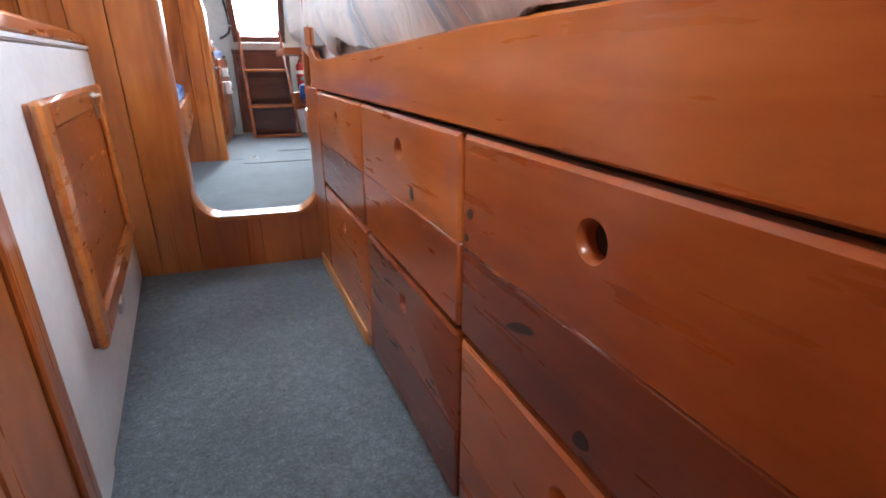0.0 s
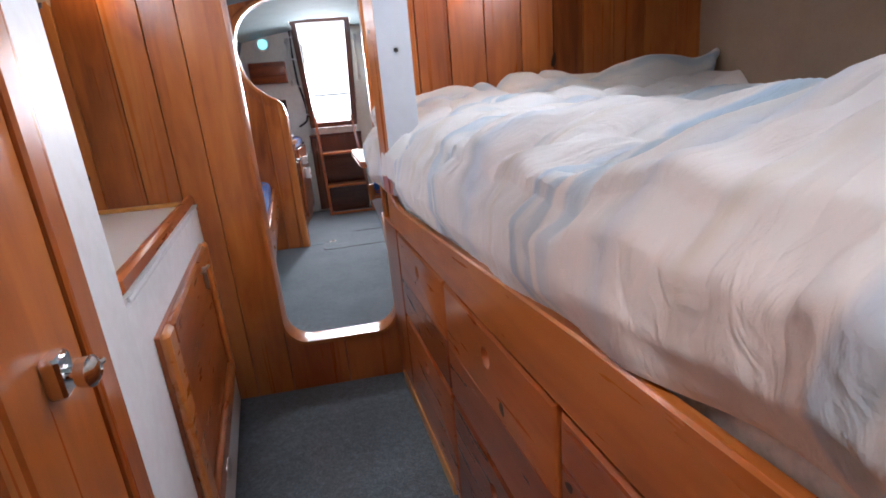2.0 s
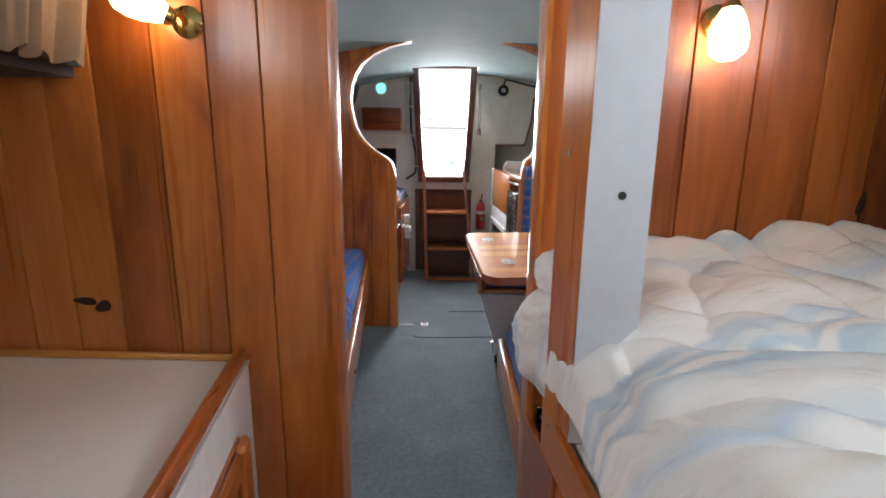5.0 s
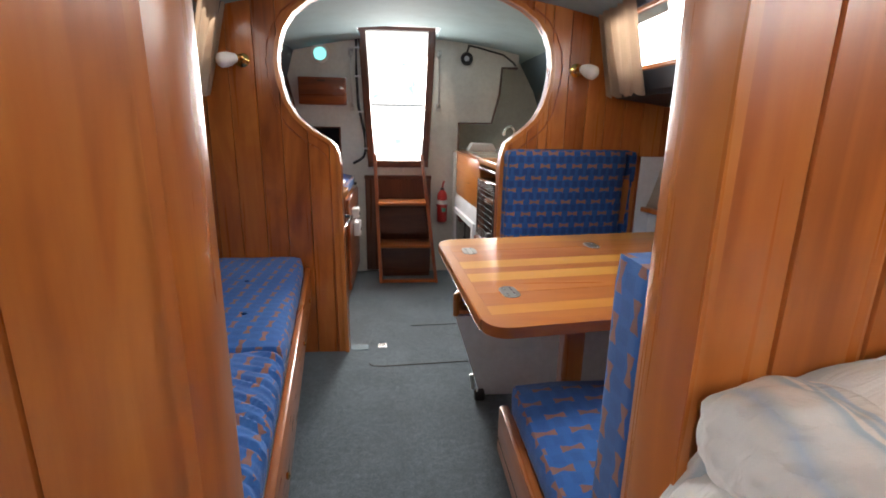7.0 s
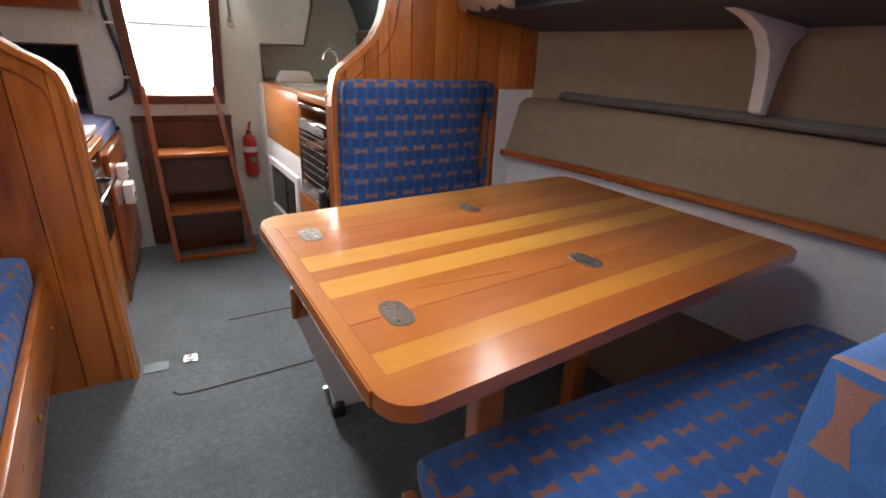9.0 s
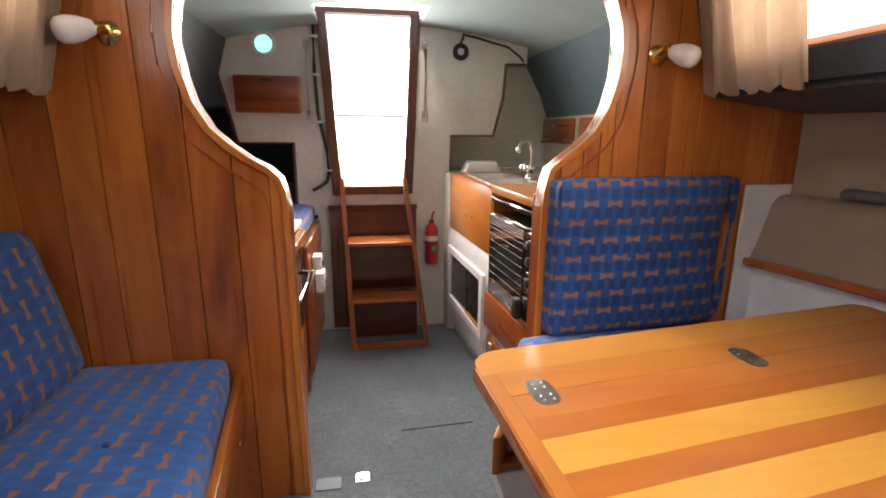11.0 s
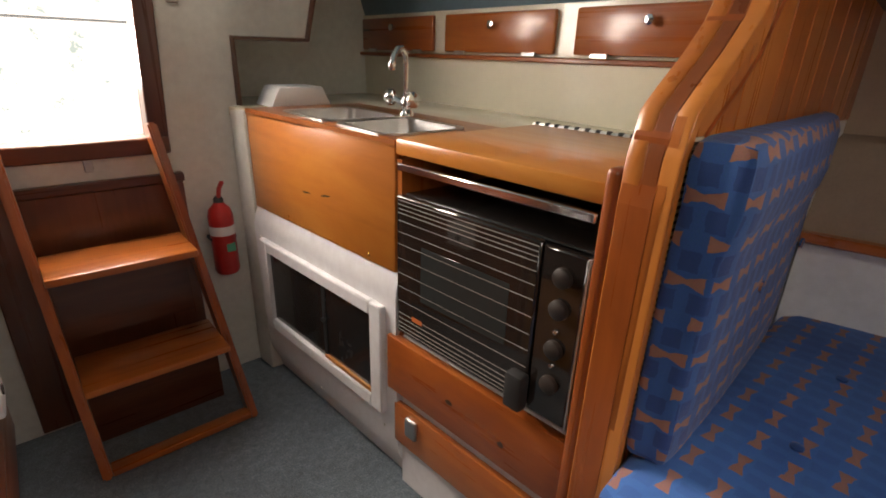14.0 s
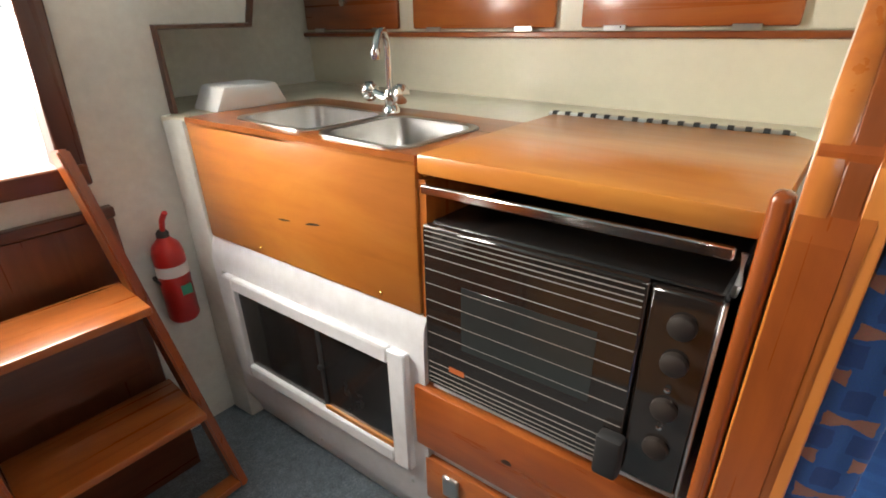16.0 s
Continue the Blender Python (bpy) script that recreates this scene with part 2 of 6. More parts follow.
table_pale = wood("lacquered_pale_strip", "x", (0.58, 0.25, 0.04), (0.70, 0.33, 0.06), (0.78, 0.40, 0.09), **LACQUER)
table_mid = wood("lacquered_honey_strip", "x", (0.46, 0.15, 0.028), (0.57, 0.20, 0.036), (0.66, 0.27, 0.055), **LACQUER)
table_amber = wood("lacquered_amber_strip", "x", (0.48, 0.17, 0.028), (0.62, 0.25, 0.042), (0.70, 0.31, 0.06), **LACQUER)
table_rose = wood("lacquered_rose_strip", "x", (0.36, 0.10, 0.024), (0.50, 0.155, 0.036), (0.58, 0.21, 0.05), **LACQUER)
table_mid_y = wood("lacquered_honey_band", "y", (0.46, 0.15, 0.028), (0.57, 0.20, 0.036), (0.66, 0.27, 0.055), **LACQUER)
table_red = wood("lacquered_red_strip", "x", (0.32, 0.08, 0.016), (0.44, 0.12, 0.022), (0.54, 0.18, 0.036), **LACQUER)
rust_y = wood("dark_red_pine_fore_aft", "y", (0.075, 0.013, 0.004), (0.17, 0.034, 0.008), (0.25, 0.06, 0.014), knots=0.03)
laminate_red = wood("dark_laminate_upright", "z", (0.07, 0.014, 0.004), (0.17, 0.038, 0.009), (0.25, 0.066, 0.015))
lid_wood = wood("golden_lid_board", "y", (0.36, 0.105, 0.018), (0.53, 0.175, 0.032), (0.62, 0.245, 0.05), rough=0.3, knots=0.0)
dull_black = plain("dull_black_plastic", (0.018, 0.016, 0.015), 0.55, vary=0.15, relief=0.05)
carpet = carpet_material()
white_paint = plain("white_paint", (0.76, 0.77, 0.79), 0.38, vary=0.05, dirt=(0.70, 0.70, 0.71), relief=0.05)
grey_paint = plain("pale_grey_paint", (0.52, 0.55, 0.60), 0.45, vary=0.06)
cream_gel = plain("cream_gelcoat", (0.74, 0.70, 0.57), 0.22, vary=0.04, relief=0.03, coat=0.3)
ivory_paint = plain("ivory_paint", (0.70, 0.71, 0.66), 0.45, vary=0.06, dirt=(0.62, 0.62, 0.57))
counter_white = plain("white_laminate", (0.74, 0.70, 0.68), 0.35, vary=0.04, relief=0.02)
vinyl = plain("blue_grey_vinyl", (0.10, 0.165, 0.20), 0.55, vary=0.14, scale=60, relief=0.2)
ceiling_vinyl = plain("pale_blue_vinyl_headliner", (0.30, 0.42, 0.44), 0.8, vary=0.08, scale=60, relief=0.15)
dark_vinyl = plain("dark_slate_vinyl", (0.045, 0.055, 0.068), 0.5, vary=0.12, scale=60, relief=0.2)
beige_cloth = plain("beige_lining_cloth", (0.31, 0.235, 0.175), 0.9, vary=0.07, scale=120, relief=0.3)
grey_cloth = plain("grey_foam_cloth", (0.15, 0.145, 0.14), 0.9, vary=0.1, scale=120, relief=0.3)
curtain_cloth = plain("fawn_curtain_cloth", (0.62, 0.50, 0.38), 0.9, vary=0.08, scale=150, relief=0.3)
ct = curtain_cloth.node_tree
sheer, both = ct.nodes.new("ShaderNodeBsdfTranslucent"), ct.nodes.new("ShaderNodeMixShader")
sheer.inputs["Color"].default_value, both.inputs["Fac"].default_value = (0.62, 0.46, 0.33, 1), 0.4
ct.links.new(ct.nodes["Principled BSDF"].outputs[0], both.inputs[1])
ct.links.new(sheer.outputs[0], both.inputs[2])
ct.links.new(both.outputs[0], ct.nodes["Material Output"].inputs["Surface"])
mattress_cloth = plain("floral_mattress_ticking", (0.66, 0.69, 0.70), 0.9, vary=0.22, scale=70, relief=0.3, dirt=(0.40, 0.50, 0.55))
chrome = plain("chrome", (0.72, 0.72, 0.72), 0.14, 1.0, vary=0.05, relief=0.0)
steel = plain("stainless_steel", (0.62, 0.62, 0.60), 0.3, 1.0, vary=0.07, relief=0.03)
dull_steel = plain("dull_sink_steel", (0.47, 0.47, 0.46), 0.32, 1.0, vary=0.10, relief=0.03)
brass = plain("polished_brass", (0.75, 0.50, 0.18), 0.2, 1.0, vary=0.08, relief=0.0)
black = plain("black_enamel", (0.016, 0.015, 0.015), 0.25, vary=0.15, relief=0.03, coat=0.4)
black_rubber = plain("black_rubber", (0.02, 0.02, 0.021), 0.6, vary=0.15)
brown_glass = plain("smoked_oven_glass", (0.022, 0.017, 0.015), 0.08, vary=0.1, relief=0.0, coat=0.6)
oven_line = plain("silver_print", (0.30, 0.28, 0.26), 0.4, vary=0.04, relief=0.0)
white_plastic = plain("white_plastic", (0.8, 0.8, 0.79), 0.35, vary=0.03, relief=0.02)
red_enamel = plain("red_enamel", (0.42, 0.02, 0.018), 0.3, vary=0.1, relief=0.02, coat=0.3)
label_white = plain("printed_label_white", (0.72, 0.72, 0.7), 0.5, vary=0.06, relief=0.0)
label_green = plain("printed_label_green", (0.05, 0.35, 0.22), 0.5, vary=0.06, relief=0.0)
orange_print = plain("orange_print", (0.5, 0.12, 0.03), 0.5, vary=0.06, relief=0.0)
# near-black that paints the shade inside the tunnel, drawers and cooker bay
shadow_void = plain("painted_shade_lining", (0.025, 0.024, 0.026), 0.8, vary=0.2)
# same cloth twice: a darker pair for shaded cushions, then a lighter lit pair
fabric_u, fabric_v = upholstery("shaded_upholstery_rows", True, 0.58), upholstery("shaded_upholstery_columns", False, 0.36)
seat_u, seat_v = upholstery("lit_seat_rows", True, 0.17), upholstery("lit_seat_columns", False, 0.17)
ticking = striped("brown_striped_ticking", (0.50, 0.42, 0.32), (0.10, 0.065, 0.045), 0.012, False)
cotton = duvet_material()
cotton_upright = duvet_material("striped_cotton_hanging", 0, 0.17)
bulb_glow = emitter("lit_opal_shade", (1.0, 0.70, 0.38), 16.0)
opal = plain("opal_glass_shade", (0.78, 0.76, 0.74), 0.25, vary=0.03, relief=0.0)
port_glass = emitter("daylit_port_glass", (0.25, 0.85, 0.85), 1.2)
pane_glass = glass("window_glass")


# ---- modelling helpers ----
def box(bm, x0, x1, y0, y1, z0, z1, bevel=0.0, seg=1):
    vs = [bm.verts.new((x, y, z)) for z in (z0, z1) for y in (y0, y1) for x in (x0, x1)]
    fs = [bm.faces.new([vs[i] for i in q]) for q in ((0, 2, 3, 1), (4, 5, 7, 6), (0, 1, 5, 4), (2, 6, 7, 3), (0, 4, 6, 2), (1, 3, 7, 5))]
    if bevel:
        es = {e for f in fs for e in f.edges}
        bmesh.ops.bevel(bm, geom=list(es), offset=bevel, segments=seg, profile=0.5, affect="EDGES")
    return vs


def boxed(*a, bevel=0.0, seg=1):
    bm = bmesh.new()
    box(bm, *a, bevel=bevel, seg=seg)
    return bm


def prism(pts, d0, d1, axis, bevel=0.0, seg=1):
    """A flat outline given in two coordinates, drawn out along the axis 'x', 'y' or 'z' from d0 to d1."""
    def at(a, b, d):
        return {"x": (d, a, b), "y": (a, d, b), "z": (a, b, d)}[axis]
    bm = bmesh.new()
    lo = [bm.verts.new(at(a, b, d0)) for a, b in pts]
    hi = [bm.verts.new(at(a, b, d1)) for a, b in pts]
    bm.faces.new(lo)
    bm.faces.new(hi[::-1])
    n = len(pts)
    for i in range(n):
        bm.faces.new((lo[i], hi[i], hi[(i + 1) % n], lo[(i + 1) % n]))
    bmesh.ops.recalc_face_normals(bm, faces=bm.faces)
    if bevel:
        es = [e for e in bm.edges if e.calc_face_angle(0) > 0.6]
        bmesh.ops.bevel(bm, geom=es, offset=bevel, segments=seg, profile=0.5, affect="EDGES")
    return bm


def rounded(x0, x1, y0, y1, r, n=5):
    """The outline of a rectangle with round corners."""
    pts = []
    for cx, cy, a in ((x1 - r, y1 - r, 0), (x0 + r, y1 - r, 90), (x0 + r, y0 + r, 180), (x1 - r, y0 + r, 270)):
        for i in range(n + 1):
            q = radians(a + 90 * i / n)
            pts.append((cx + r * math.cos(q), cy + r * math.sin(q)))
    return pts


def tube(bm, path, r, sides=8, closed=False, flat=1.0, up=(0, 0, 1)):
    """A round bar along a path; flat squeezes it across."""
    path = [Vector(p) for p in path]
    rings = []
    n = len(path)
    for i, p in enumerate(path):
        a = path[(i - 1) % n] if (closed or i) else p
        b = path[(i + 1) % n] if (closed or i < n - 1) else p
        d = (b - a).normalized()
        s = d.cross(Vector(up))
        if s.length < 1e-4:
            s = d.cross(Vector((1, 0, 0)))
        s.normalize()
        w = s.cross(d)
        rad = r[i] if isinstance(r, (list, tuple)) else r
        rings.append([bm.verts.new(p + rad * (math.cos(6.28318 * k / sides) * s + flat * math.sin(6.28318 * k / sides) * w)) for k in range(sides)])
    for i in range(n if closed else n - 1):
        a, b = rings[i], rings[(i + 1) % n]
        for k in range(sides):
            bm.faces.new((a[k], a[(k + 1) % sides], b[(k + 1) % sides], b[k]))
    if not closed:
        bm.faces.new(rings[0][::-1])
        bm.faces.new(rings[-1])
    bmesh.ops.recalc_face_normals(bm, faces=bm.faces)


def rod(path, r, sides=8, **k):
    bm = bmesh.new()
    tube(bm, path, r, sides, **k)
    return bm


def band(path, w, d, axis, flat=0.3):
    """A strip of rectangular section with eased corners along a path in a plane across the axis; w lies in that plane, d along the axis."""
    path = [Vector(p) for p in path]
    ax = {"x": Vector((1, 0, 0)), "y": Vector((0, 1, 0))}[axis]
    prof = [(-.5, -flat), (-flat, -.5), (flat, -.5), (.5, -flat), (.5, flat), (flat, .5), (-flat, .5), (-.5, flat)]
    bm = bmesh.new()
    rings = []
    for i, p in enumerate(path):
        t = (path[min(i + 1, len(path) - 1)] - path[max(i - 1, 0)]).normalized()
        s = t.cross(ax).normalized()
        rings.append([bm.verts.new(p + s * (w * a) + ax * (d * b)) for a, b in prof])
    for a, b in zip(rings, rings[1:]):
        for k in range(8):
            bm.faces.new((a[k], a[(k + 1) % 8], b[(k + 1) % 8], b[k]))
    bm.faces.new(rings[0])
    bm.faces.new(rings[-1][::-1])
    bmesh.ops.recalc_face_normals(bm, faces=bm.faces)
    return bm


def lathe(profile, at, axis="z", n=16, capped=True):
    """A turned body: (radius, height) pairs round an axis through at."""
    bm = bmesh.new()
    turn = {"z": Matrix(), "y": Matrix.Rotation(radians(-90), 4, "X"), "x": Matrix.Rotation(radians(90), 4, "Y")}[axis]
    rings = []
    for r, h in profile:
        rings.append([bm.verts.new(Vector(at) + turn.to_3x3() @ Vector((max(r, 1e-4) * math.cos(6.28318 * k / n), max(r, 1e-4) * math.sin(6.28318 * k / n), h))) for k in range(n)])
    for a, b in zip(rings, rings[1:]):
        for k in range(n):
            bm.faces.new((a[k], a[(k + 1) % n], b[(k + 1) % n], b[k]))
    if capped:
        bm.faces.new(rings[0][::-1])
        bm.faces.new(rings[-1])
    bmesh.ops.recalc_face_normals(bm, faces=bm.faces)
    return bm


def sheet(rows, thick=0.0):
    """A surface through rows of points, given a thickness."""
    bm = bmesh.new()
    vs = [[bm.verts.new(p) for p in row] for row in rows]
    for a, b in zip(vs, vs[1:]):
        for i in range(len(a) - 1):
            bm.faces.new((a[i], a[i + 1], b[i + 1], b[i]))
    bmesh.ops.recalc_face_normals(bm, faces=bm.faces)
    if thick:
        bmesh.ops.solidify(bm, geom=list(bm.faces), thickness=thick)
    return bm


def meshed(name, bm, mat, smooth=True, shift=(0, 0, 0)):
    bmesh.ops.translate(bm, verts=bm.verts, vec=-Vector(shift))
    bm.normal_update()
    lay = bm.loops.layers.uv.new("UVMap")
    for f in bm.faces:
        n = f.normal
        k = max(range(3), key=lambda i: abs(n[i]))
        for lp in f.loops:
            c = lp.vert.co
            lp[lay].uv = ((c.y, c.z), (c.x, c.z), (c.x, c.y))[k]
    me = bpy.data.meshes.new(name)
    bm.to_mesh(me)
    bm.free()
    me.materials.append(mat)
    if smooth:
        me.shade_smooth()
        me.set_sharp_from_angle(angle=radians(38))
    return me


def thing(name, at, label, category, group="", kind=""):
    ob = new(name)
    ob.empty_display_size = 0.05
    ob.location = at
    return tagged(ob, label, category, group, kind)


def root(ob):
    v = Vector(ob.location)
    while ob.parent:
        ob = ob.parent
        v = v + Vector(ob.location)
    return v


def part(name, bm, mat, parent, label=""):
    """One mesh under a thing or a part, modelled in the place's own metres."""
    ob = new(name, meshed(name, bm, mat, shift=root(parent)))
    ob.parent = parent
    return tagged(ob, label)


def solo(name, bm, mat, label, category, group="", kind="", at=(0, 0, 0)):
    """A thing that is one mesh."""
    ob = new(name, meshed(name, bm, mat, shift=at))
    ob.location = at
    return tagged(ob, label, category, group, kind)


def structure(name, bm, mat, label="", smooth=True):
    return tagged(new(name, meshed(name, bm, mat, smooth)), label, "", "", "structure")


def lerp(y, table):
    """Straight lines between (y, value) pairs."""
    if y <= table[0][0]:
        return table[0][1]
    for (a, p), (b, q) in zip(table, table[1:]):
        if y <= b:
            return p + (q - p) * (y - a) / (b - a)
    return table[-1][1]


# ---- the large structure ----
MID = -0.11                       # the boat's centre line
FORE, FORE_AFT = 2.06, 2.11       # the forward bulkhead's two faces
ARCH, ARCH_AFT = 4.33, 4.385      # the arched bulkhead's two faces
AFT = 5.92                        # the aft bulkhead's forward face


def roof_z(x):
    return 2.03 - 0.13 * (x - MID) ** 2


structure("floor_fore_cabin", boxed(-1.5, 1.55, -1.0, 2.085, -0.11, -0.05), carpet, "blue-grey tufted carpet on the cabin sole")
structure("floor_saloon", boxed(-1.95, 1.8, 2.085, 6.6, -0.11, 0.0), carpet, "blue-grey tufted carpet on the saloon and galley sole")
structure("wall_forward", boxed(-1.6, 1.7, -1.06, -1.0, -0.11, 2.1), white_paint, "plain white forward wall")
# the ceiling, open over the companionway and at two deck hatches, the forward one added unseen
HOLES = [(-0.34, 0.06, -0.75, -0.25), (-0.34, 0.06, 2.95, 3.35), (-0.52, 0.10, 5.42, 6.6)]
rx = sorted({MID + 1.12 * s / 6 for s in range(-6, 7)} | {v for h in HOLES for v in h[:2]})
ry = sorted({-1.06, 1.0, 2.0, 4.3, 6.6} | {v for h in HOLES for v in h[2:]})
bm = bmesh.new()
grid = [[bm.verts.new((x, y, roof_z(x))) for x in rx] for y in ry]
for j in range(len(ry) - 1):
    for i in range(len(rx) - 1):
        cx, cy = (rx[i] + rx[i + 1]) / 2, (ry[j] + ry[j + 1]) / 2
        if not any(a < cx < b and c < cy < d for a, b, c, d in HOLES):
            bm.faces.new((grid[j][i], grid[j][i + 1], grid[j + 1][i + 1], grid[j + 1][i]))
bmesh.ops.recalc_face_normals(bm, faces=bm.faces)
bmesh.ops.solidify(bm, geom=list(bm.faces), thickness=0.04)
structure("ceiling", bm, ceiling_vinyl, "pale blue vinyl headliner over a cambered deck")
# first hatch is added out of view to light the forward cabin; second is the saloon's
for k, (a, b, c, d) in enumerate(HOLES[:2]):
    hatch = thing("deck_hatch", (a, c, 2.0), "white framed deck hatch in the headliner, the forward one added unseen for light", "hatch", "deck hatches")
    for q in ((a - 0.03, a + 0.012, c - 0.03, d + 0.03), (b - 0.012, b + 0.03, c - 0.03, d + 0.03), (a + 0.0125, b - 0.0125, c - 0.03, c + 0.012), (a + 0.0125, b - 0.0125, d - 0.012, d + 0.03)):
        part("frame", boxed(*q, 1.992, 2.06, bevel=0.004), white_plastic, hatch)
    daylight("deck_hatch_daylight", ((a + b) / 2, (c + d) / 2, 2.05), ((a + b) / 2, (c + d) / 2, 0), b - a - 0.03, d - c - 0.03, (4, 8)[k])

# hull sides, from the sole to under the side deck
R_HULL = ((-1, 1.25), (0.5, 1.40), (2.06, 1.48), (2.12, 1.60), (3.3, 1.58), (3.8, 1.53), (4.1, 1.47), (4.33, 1.385), (4.4, 1.35), (6.6, 1.25))
L_HULL = ((-1, -1.25), (0.5, -1.33), (2.06, -1.39), (2.12, -1.78), (3.3, -1.82), (4.33, -1.80), (6.6, -1.7))
YS = [-1.06, 0.0, 1.0, 2.06, 2.12, 2.7, 3.3, 3.8, 4.1, 4.33, 4.4, 5.5, 6.6]
structure("wall_starboard_hull", sheet([[(lerp(y, R_HULL) + d, y, z) for d, z in ((-0.25, -0.1), (-0.05, 0.5), (0.0, 0.9), (0.0, 1.25), (-0.01, 1.56))] for y in YS], 0.03), beige_cloth,
          "beige fabric-lined hull side")
structure("wall_port_hull", sheet([[(lerp(y, L_HULL) + d, y, z) for d, z in ((0.25, -0.1), (0.05, 0.5), (0.0, 0.9), (0.0, 1.25), (0.01, 1.56))] for y in YS], 0.03), beige_cloth,
          "beige fabric-lined hull side")

# coachroof sides with their windows, and the side decks under them
R_TRUNK = ((-1, 0.80), (2.06, 0.95), (4.33, 0.975), (6.6, 1.0))
L_TRUNK = ((-1, -0.85), (2.06, -0.97), (4.33, -1.21), (6.6, -1.2))


def trunk_point(side, y, z):
    x = lerp(y, R_TRUNK if side > 0 else L_TRUNK)
    return (x - side * 0.30 * (z - 1.5), y, z)


WINDOWS = [(1, 0.35, 1.70), (1, 2.55, 4.18), (-1, 0.35, 1.70), (-1, 2.55, 4.18)]
SILL, HEAD = 1.582, 1.84
for side in (1, -1):
    bm = bmesh.new()
    spans = sorted((a, b) for s, a, b in WINDOWS if s == side)
    cuts = [-1.06, *[v for ab in spans for v in ab], ARCH if side > 0 else 6.6]
    for y0, y1 in zip(cuts, cuts[1:]):
        hole = (y0, y1) in spans
        for z0, z1 in (((1.5, SILL), (HEAD, 2.0)) if hole else ((1.5, SILL), (SILL, HEAD), (HEAD, 2.0))):
            bm.faces.new([bm.verts.new(trunk_point(side, y, z)) for y, z in ((y0, z0), (y1, z0), (y1, z1), (y0, z1))])
    bmesh.ops.remove_doubles(bm, verts=bm.verts, dist=0.0005)
    bmesh.ops.recalc_face_normals(bm, faces=bm.faces)
    bmesh.ops.solidify(bm, geom=list(bm.faces), thickness=0.03)
    structure("wall_coachroof_starboard" if side > 0 else "wall_coachroof_port", bm, dark_vinyl, "dark slate vinyl lining of the coachroof side")
    hull = R_HULL if side > 0 else L_HULL
    structure("wall_side_deck_starboard" if side > 0 else "wall_side_deck_port",
              sheet([[trunk_point(side, y, 1.5), (lerp(y, hull) + 0.06 * side, y, 1.44 if 2.1 < y < 4.4 else 1.5)] for y in (YS[:10] if side > 0 else YS)], 0.03), dark_vinyl,
              "dark slate vinyl under the side deck")

for k, (side, y0, y1) in enumerate(WINDOWS):
    win = thing("window_%d" % (k + 1), trunk_point(side, y0, SILL), "long cabin window in a varnished frame, daylight behind it", "window", "cabin windows", "structure")
    ring = [trunk_point(side, y, z) for y, z in ((y0, SILL), (y1, SILL), (y1, HEAD), (y0, HEAD))]
    for a, b in zip(ring, ring[1:] + ring[:1]):
        part("window_frame", rod([a, b], 0.022, 6), honey_y, win)
    out = 0.012 * side
    glassy = part("pane", sheet([[(p[0] + out, p[1], p[2]) for p in ring[:2]], [(p[0] + out, p[1], p[2]) for p in (ring[3], ring[2])]], 0.005), pane_glass, win)
    glassy.visible_shadow = False
    c = [sum(p[i] for p in ring) / 4 for i in range(3)]
    daylight("window_daylight", (c[0] + side * 0.05, c[1], c[2] + 0.01), (c[0] - side, c[1], c[2] - (0.9 if y0 > 2 else 0.25)), y1 - y0, HEAD - SILL, (9 if side > 0 else 4) if y0 > 2 else (10 if side > 0 else 10.5))
    structure("trim_window_bead", rod([trunk_point(side, y, 1.513) for y in (y0 - 0.3 if y0 < 2 else y0 - 0.4, y1 + 0.3)], 0.006, 6), white_plastic, "thin white piping along the lining")

# daylight outside the companionway: pale sky, a pontoon rail and faint trees
backdrop, bt, bp = material("hazy_daylight")
bco = bt.nodes.new("ShaderNodeTexCoord")
bn = node(bt, "ShaderNodeTexNoise", Scale=0.45, Detail=5.0, Roughness=0.7)
bt.links.new(bco.outputs["Object"], bn.inputs["Vector"])
bc = ramp(bt, bn.outputs["Fac"], [(0.36, (0.34, 0.44, 0.46)), (0.43, (1.0, 1.0, 1.0))])
bt.links.new(bc.outputs[0], bp.inputs["Emission Color"])
bp.inputs["Emission Strength"].default_value = 2.0
bp.inputs["Base Color"].default_value = (0, 0, 0, 1)
structure("backdrop", boxed(-60, 60, 62, 62.1, -12, 60), backdrop, "overexposed hazy shore and sky")
structure("trim_jetty_rail", boxed(-20, 20, 30, 30.1, 2.1, 2.2), plain("pale_weathered_rail", (0.5, 0.52, 0.52), 0.7), "pale jetty rail far beyond the companionway")
structure("ground", boxed(-60, 60, 8.5, 61.9, -9.1, -9.0), plain("pale_water", (0.55, 0.6, 0.62), 0.4), "pale water round the boat")
daylight("companionway_daylight", (-0.21, 6.02, 1.5), (0.1, 4.9, 0.85), 0.52, 0.8, 34)
# added lamp out beyond the cockpit, brightening the galley through the companionway
daylight("cockpit_daylight", (-0.8, 8.6, 3.3), (-0.15, 5.4, 1.2), 2.2, 1.4, 330)


